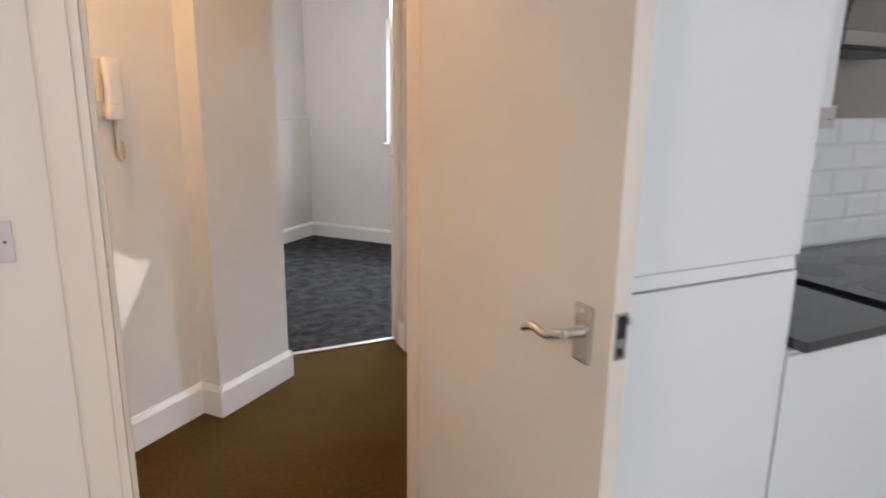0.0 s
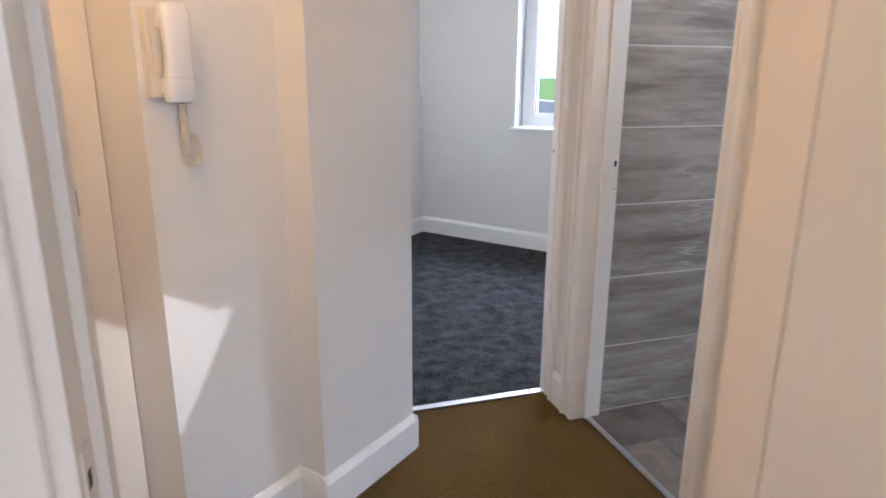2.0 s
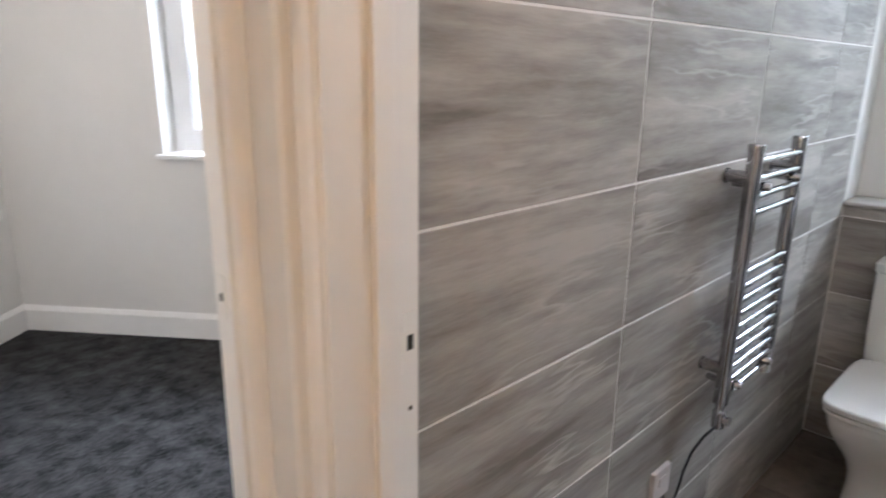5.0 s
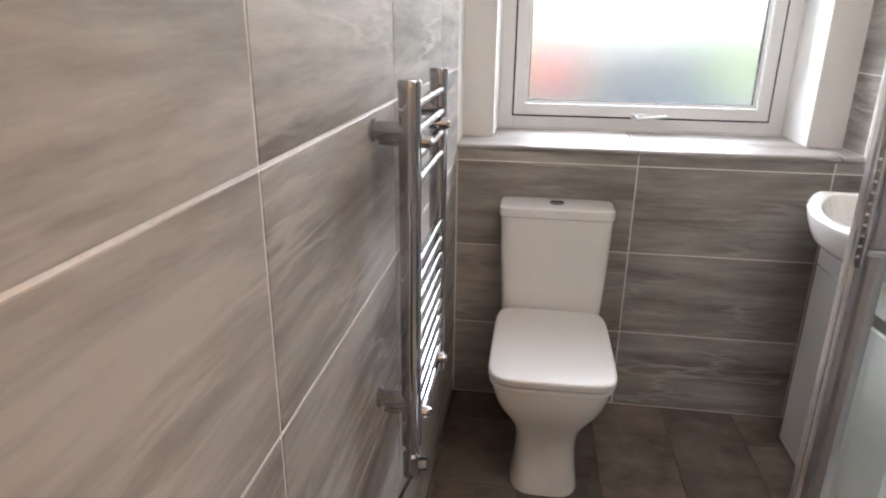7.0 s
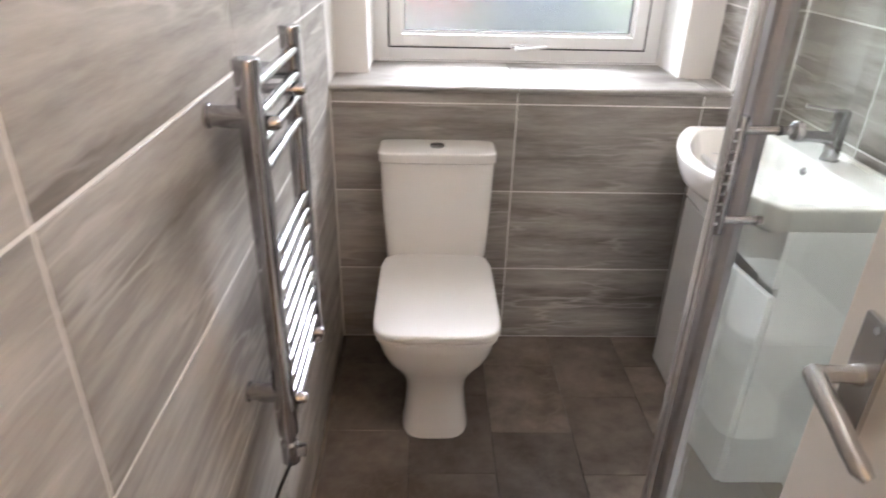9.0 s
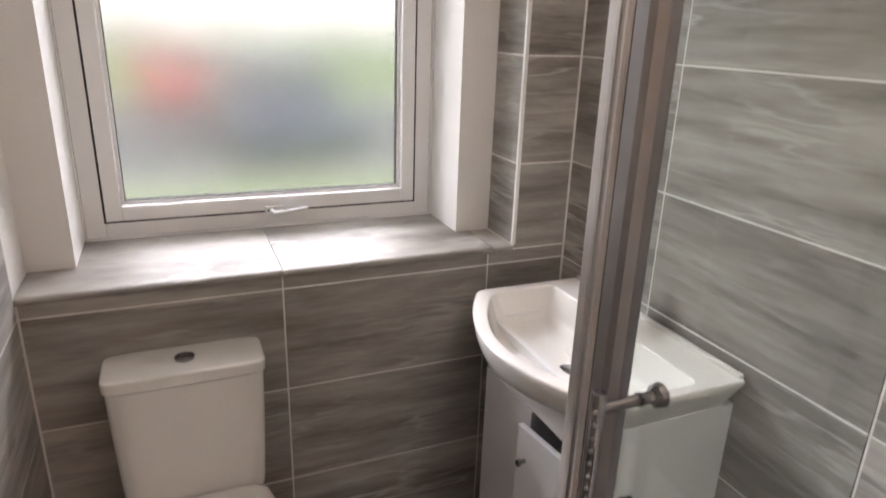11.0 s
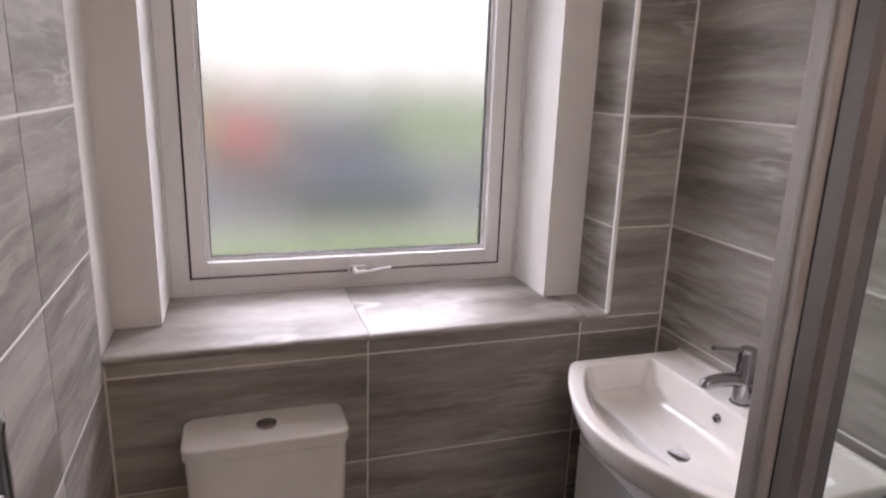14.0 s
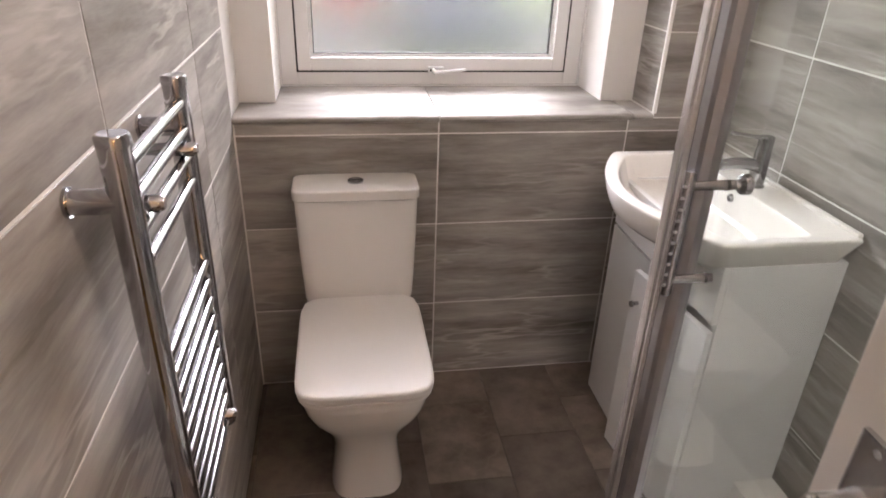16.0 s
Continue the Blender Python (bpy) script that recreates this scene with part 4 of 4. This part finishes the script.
# ---------------------------------------------------------------- shower enclosure
sh = thing("shower_enclosure", (2.45, 2.1, 0), "chrome framed shower enclosure with clear glass door", "shower enclosure")
part("tray", boxes(((1.86, 1.79, -0.003), (3.03, 2.43, 0.06)), bevel=0.012), CERAMIC, sh, "white shower tray")
part("corner_post", loft([[(x, y, z) for x, y in ((2.998, 2.388), (3.046, 2.388), (3.046, 2.426), (3.038, 2.434), (3.006, 2.434), (2.998, 2.426))] for z in (0.06, 1.93)]), PALE_MIRROR, sh)
part("post_rib", box((3.014, 2.4335, 0.06), (3.020, 2.437, 1.93), 0.001), SATIN, sh)
part("door_stile", loft([[(x, y, z) for x, y in ((2.962, 2.398), (2.9955, 2.398), (2.9955, 2.432), (2.975, 2.432), (2.968, 2.427), (2.962, 2.416))] for z in (0.07, 1.90)]), DARK_MIRROR, sh)
part("seal", box((2.9954, 2.398, 0.07), (2.9978, 2.4315, 1.90)), HOLE, sh, "dark rubber seal")
pn = part("glass_door", box((1.90, 2.402, 0.085), (2.964, 2.408, 1.90)), SHOWER, sh, "clear glass panel")
pn.visible_shadow = False
pn = part("side_glass", box((3.018, 1.795, 0.07), (3.024, 2.388, 1.92)), SHOWER, sh, "clear glass panel")
pn.visible_shadow = False
part("top_rail", box((1.86, 2.39, 1.902), (2.998, 2.43, 1.93), 0.003), SATIN, sh)
part("bottom_rail", box((1.86, 2.39, 0.06), (2.998, 2.43, 0.084), 0.003), SATIN, sh)
part("side_rail", box((3.009, 1.79, 1.92), (3.036, 2.388, 1.945), 0.003), SATIN, sh)
hn = part("handle", sweep([(2.958, 2.447, 0.965), (2.958, 2.447, 0.968), (2.958, 2.447, 1.165), (2.958, 2.447, 1.168)], [0.008, 0.0095, 0.0095, 0.008], 16), CHROME, sh, "chrome bar handle", True)
for z in (1.145, 0.99):
    st = part("standoff", sweep([(2.958, 2.447, z), (2.958, 2.372, z)], 0.0075, 14), CHROME, hn, "", True)
    part("washer", sweep([(2.958, 2.386, z), (2.958, 2.381, z)], 0.0088, 14), DARK, hn, "black rubber washer", True)
part("knob", sweep([(2.958, 2.376, 1.145), (2.958, 2.366, 1.145), (2.958, 2.360, 1.145), (2.958, 2.350, 1.145), (2.958, 2.345, 1.145)], [0.007, 0.008, 0.015, 0.016, 0.010], 18), CHROME, hn, "", True)
for i in range(10):
    part("rivet", sweep([(2.951, 2.454, 0.985 + i * 0.018), (2.950, 2.4575, 0.985 + i * 0.018)], 0.0022, 8), STEEL, hn)
structure("pipe_boxing", box((3.04, 1.783, 0.0), (3.311, 1.902, 0.118), 0.003), CERAMIC, "low white boxing along the foot of the wall", "boxing")

# ---------------------------------------------------------------- outside
GZ = -0.35
# far glowing shell in place of the bright sky near the horizon
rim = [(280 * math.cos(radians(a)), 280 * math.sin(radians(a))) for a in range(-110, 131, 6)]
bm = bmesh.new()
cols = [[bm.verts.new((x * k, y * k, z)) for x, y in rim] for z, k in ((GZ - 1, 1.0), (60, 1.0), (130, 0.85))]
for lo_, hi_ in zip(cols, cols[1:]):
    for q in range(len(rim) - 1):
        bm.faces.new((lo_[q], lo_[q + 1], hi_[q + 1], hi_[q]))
structure("backdrop", bm, BACKDROP, "glowing shell standing in for the white overcast sky", "backdrop", True)
structure("ground", boxes(((-300, -300, GZ - 0.5), (300, 300, GZ))), GRASS, "mown green lawn running out to the road", "lawn")
structure("road", boxes(((10.5, -300, GZ - 0.1), (20.0, 300, GZ + 0.004))), ASPHALT, "grey asphalt road past the lawn", "road")
structure("kerb", boxes(((10.35, -300, GZ - 0.1), (10.5, 300, GZ + 0.09)), ((20.0, -300, GZ - 0.1), (20.15, 300, GZ + 0.09))), HOUSE, "pale concrete kerb along the road", "kerb")


def car(base, turn, paint, label):
    m = Matrix.Translation(base) @ Matrix.Rotation(turn, 4, "Z")
    c = thing("car", base, label, "car")
    sides = [(-2.05, 0.35), (-2.1, 0.62), (-1.95, 0.86), (-1.15, 0.93), (-0.55, 1.38), (0.75, 1.42), (1.55, 1.02), (2.02, 0.92), (2.08, 0.55), (2.0, 0.3)]
    body = loft([[(x, y, z) for x, z in sides] for y in (-0.84, -0.6, 0.6, 0.84)])
    for v in body.verts:
        if v.co.z > 1.0:
            v.co.y *= 0.8
    bmesh.ops.transform(body, matrix=m, verts=body.verts)
    part("body", body, paint, c, "", True)
    for s in (-1, 1):
        part("side_window", boxes(((-0.7, s * 0.70 - 0.01, 0.98), (1.1, s * 0.70 + 0.01, 1.32)), bevel=0.006, m=m), CARGLASS, c)
    part("windscreen", loft([[(-1.1, y, 0.97) for y in (-0.6, 0.6)] + [(-0.6, y, 1.35) for y in (0.55, -0.55)], [(-1.13, y, 0.99) for y in (-0.6, 0.6)] + [(-0.63, y, 1.37) for y in (0.55, -0.55)]], m=m), CARGLASS, c)
    for x in (-1.3, 1.3):
        for y in (-0.78, 0.78):
            w = part("wheel", sweep([(x, y - 0.1, 0.32), (x, y + 0.1, 0.32)], 0.32, 20, m=m), TYRE, c)
            part("rim", sweep([(x, y - 0.11, 0.32), (x, y + 0.11, 0.32)], 0.2, 14, m=m), STEEL, w)


car((19.3, 2.6, GZ), radians(4), RED, "red car parked across the far side of the road")
car((12.75, 1.45, GZ), radians(5), NAVY, "dark blue car parked along the near kerb")
rng = random.Random(5)
for k in range(2):
    hd = bmesh.new()
    for i in range(900):
        x, y, z = 48 + rng.uniform(-1, 1), rng.uniform(-45, 75), rng.uniform(0, 1.0 + 0.5 * math.sin(i * 0.37))
        bmesh.ops.create_icosphere(hd, subdivisions=1, radius=rng.uniform(0.3, 0.6), matrix=Matrix.Translation((x + k * 3, y, GZ + z)))
    tagged(link_mesh("hedge", hd, HEDGE), "clipped green hedge beyond the road", "hedge", "", "stuff")
for i, y in enumerate((-60, -38, -15, 8, 30, 53, 76, 100, 124)):
    h = thing("house", (176, y, GZ), "pale rendered house far across the road", "house", "houses across the road")
    part("wall", box((170, y - 8, GZ), (182, y + 8, GZ + 5.2)), HOUSE, h)
    part("roof", loft([[(169.6, y - 8.4, GZ + 5.2), (182.4, y - 8.4, GZ + 5.2), (182.4, y + 8.4, GZ + 5.2), (169.6, y + 8.4, GZ + 5.2)], [(175.9, y - 8.4, GZ + 8), (176.1, y - 8.4, GZ + 8), (176.1, y + 8.4, GZ + 8), (175.9, y + 8.4, GZ + 8)]]), ROOF, h)
    for q in (-5, 0, 5):
        for z in (0.9, 3.3):
            part("window", box((169.93, y + q - 0.8, GZ + z), (170.05, y + q + 0.8, GZ + z + 1.3)), CARGLASS, h)


# ---------------------------------------------------------------- pieces of walls and floors
PIECES = {}


def piece(w, d, h, mat, bevel=0.0012):
    """A shared mesh: width along x, thickness from y = 0 inward, height along z, centred."""
    key = (round(w, 3), round(d, 4), round(h, 3), mat.name)
    if key not in PIECES:
        bm = box((-w / 2, 0, -h / 2), (w / 2, d, h / 2), bevel, segments=1)
        bmesh.ops.recalc_face_normals(bm, faces=bm.faces[:])
        me = bpy.data.meshes.new("tile")
        bm.to_mesh(me)
        bm.free()
        me.materials.append(mat)
        PIECES[key] = me
    return PIECES[key]


def lay(parent, name, m, us, zs, mat, gap=0.0042, depth=0.006, skip=lambda a, b: False):
    """Pieces between the joints us along local x and zs along local z, on the plane of m."""
    for a, b in zip(us, us[1:]):
        for c, d in zip(zs, zs[1:]):
            if b - a < 0.012 or d - c < 0.012 or skip((a + b) / 2, (c + d) / 2):
                continue
            ob = new(name, piece(b - a - gap, depth, d - c - gap, mat))
            ob.parent = parent
            ob.matrix_local = m @ Matrix.Translation(((a + b) / 2, 0, (c + d) / 2))


ROWS_Z = [0.0, 0.298, 0.600, 0.902, 1.204, 1.506, 1.808, 2.110, H]
# facing north wall: local x along +x, y into the wall
lay(wall_n, "wall_tile", pose(0, 3.250, 0), [1.846, 2.452, 3.054, 3.656, 4.033], ROWS_Z, TILE)
# south wall: local x along -x
lay(wall_s, "wall_tile", pose(0, 1.780, 0, 0, 0, 180), [-4.033, -3.626, -3.024, -2.422, -1.835], ROWS_Z, TILE)
# east wall under the sill: local x along -y
EAST = pose(4.033, 0, 0, 0, 0, -90)
lay(wall_e, "wall_tile", EAST, [-3.250, -2.648, -2.043, -1.780], [0.0, 0.298, 0.600, 0.902, 0.944], TILE)
lay(wall_e, "wall_tile", EAST, [-1.962, -1.780], [0.944] + ROWS_Z[4:], TILE)
# side of the pier by the window, facing north: local x along -x
lay(wall_e, "wall_tile", pose(0, 1.963, 0, 0, 0, 180), [-4.204, -4.036], [0.958] + ROWS_Z[4:], TILE)
structure("tile_trim", boxes(((4.029, 1.955, 0.958), (4.040, 1.9665, H)), bevel=0.003), GLOSS, "white plastic edge trim on the tiled pier", "trim")
# tiled sill with a rounded front
sill = structure("window_sill_bathroom", box((4.04, 1.964, 0.935), (4.60, 3.2525, 0.9525)), GROUT, "grey stone tiled window sill", "window sill")
for y0, y1 in ((1.966, 2.030), (2.033, 2.645), (2.648, 3.249)):
    prof = [(4.44, 0.950), (4.44, 0.9575), (4.040, 0.9575), (4.031, 0.9565), (4.025, 0.953), (4.022, 0.947), (4.023, 0.942), (4.027, 0.939), (4.034, 0.938), (4.034, 0.950)]
    bm = loft([[(x, y, z) for x, z in prof] for y in (y0, y1)])
    c = Vector((4.2, (y0 + y1) / 2, 0.95))
    place = Matrix.Translation(c) @ Matrix.Rotation(radians(-90), 4, "Z")
    bmesh.ops.transform(bm, matrix=place.inverted(), verts=bm.verts)
    ob = link_mesh("sill_tile", bm, TILE)
    ob.parent = sill
    ob.matrix_local = place
# white grout fillet down the corner by the towel radiator
structure("corner_sealant", boxes(((4.028, 3.2455, 0.0), (4.0335, 3.2505, 0.938)), ((4.028, 1.7795, 0.0), (4.0335, 1.7845, H))), GROUT, "pale sealant bead in the tiled corners", "sealant")

# vinyl floor in a third stagger
for col in range(-1, 8):
    y0 = 1.712 + 0.254 * col
    start = 3.510 + 0.168 * (3 - col)
    k0 = math.floor((1.80 - start) / 0.342)
    for k in range(k0, k0 + 9):
        a, b = start + k * 0.342, start + (k + 1) * 0.342
        a, b, c, d = max(a, 1.800), min(b, 4.033), max(y0, 1.78), min(y0 + 0.254, 3.25)
        if b - a < 0.008 or d - c < 0.008:
            continue
        me = piece(b - a - 0.0015, 0.004, d - c - 0.0015, VINYL, 0.0006)
        ob = new("vinyl_tile", me)
        ob.parent = floor_bath
        ob.matrix_local = pose((a + b) / 2, (c + d) / 2, 0.0, -90, 0, 0)

# white bevelled tiles behind the hob
# wall above the tiles: the cooker hood's shade is put into its grey
structure("hood_shade_wall", box((1.742, 1.612, 1.366), (3.55, 1.6272, 2.05), 0.001), HOOD_SHADE, "wall above the kitchen tiles with the hood's shade put into its grey", "wall panel")
splash = structure("splashback", box((1.742, 1.617, 0.886), (3.55, 1.6274, 1.364)), GROUT, "white bevelled brick tiles behind the hob", "splashback")
for r in range(5):
    z = 0.888 + r * 0.0945
    for k in range(-1, 9):
        a = 1.742 + k * 0.202 + (0.101 if r % 2 else 0)
        b = a + 0.2
        a, b = max(a, 1.744), min(b, 3.55)
        if b - a < 0.03:
            continue
        key = ("brick", round(b - a, 3))
        if key not in PIECES:
            w, h = (b - a) / 2, 0.0462
            bm = loft([[(-w, 0.006, -h), (w, 0.006, -h), (w, 0.006, h), (-w, 0.006, h)], [(-w, 0.002, -h), (w, 0.002, -h), (w, 0.002, h), (-w, 0.002, h)], [(-w + 0.012, -0.004, -h + 0.012), (w - 0.012, -0.004, -h + 0.012), (w - 0.012, -0.004, h - 0.012), (-w + 0.012, -0.004, h - 0.012)]])
            bmesh.ops.recalc_face_normals(bm, faces=bm.faces[:])
            me = bpy.data.meshes.new("brick_tile")
            bm.to_mesh(me)
            bm.free()
            me.materials.append(BRICK)
            PIECES[key] = me
        ob = new("brick_tile", PIECES[key])
        ob.parent = splash
        ob.matrix_local = pose((a + b) / 2, 1.613, z + 0.0467)
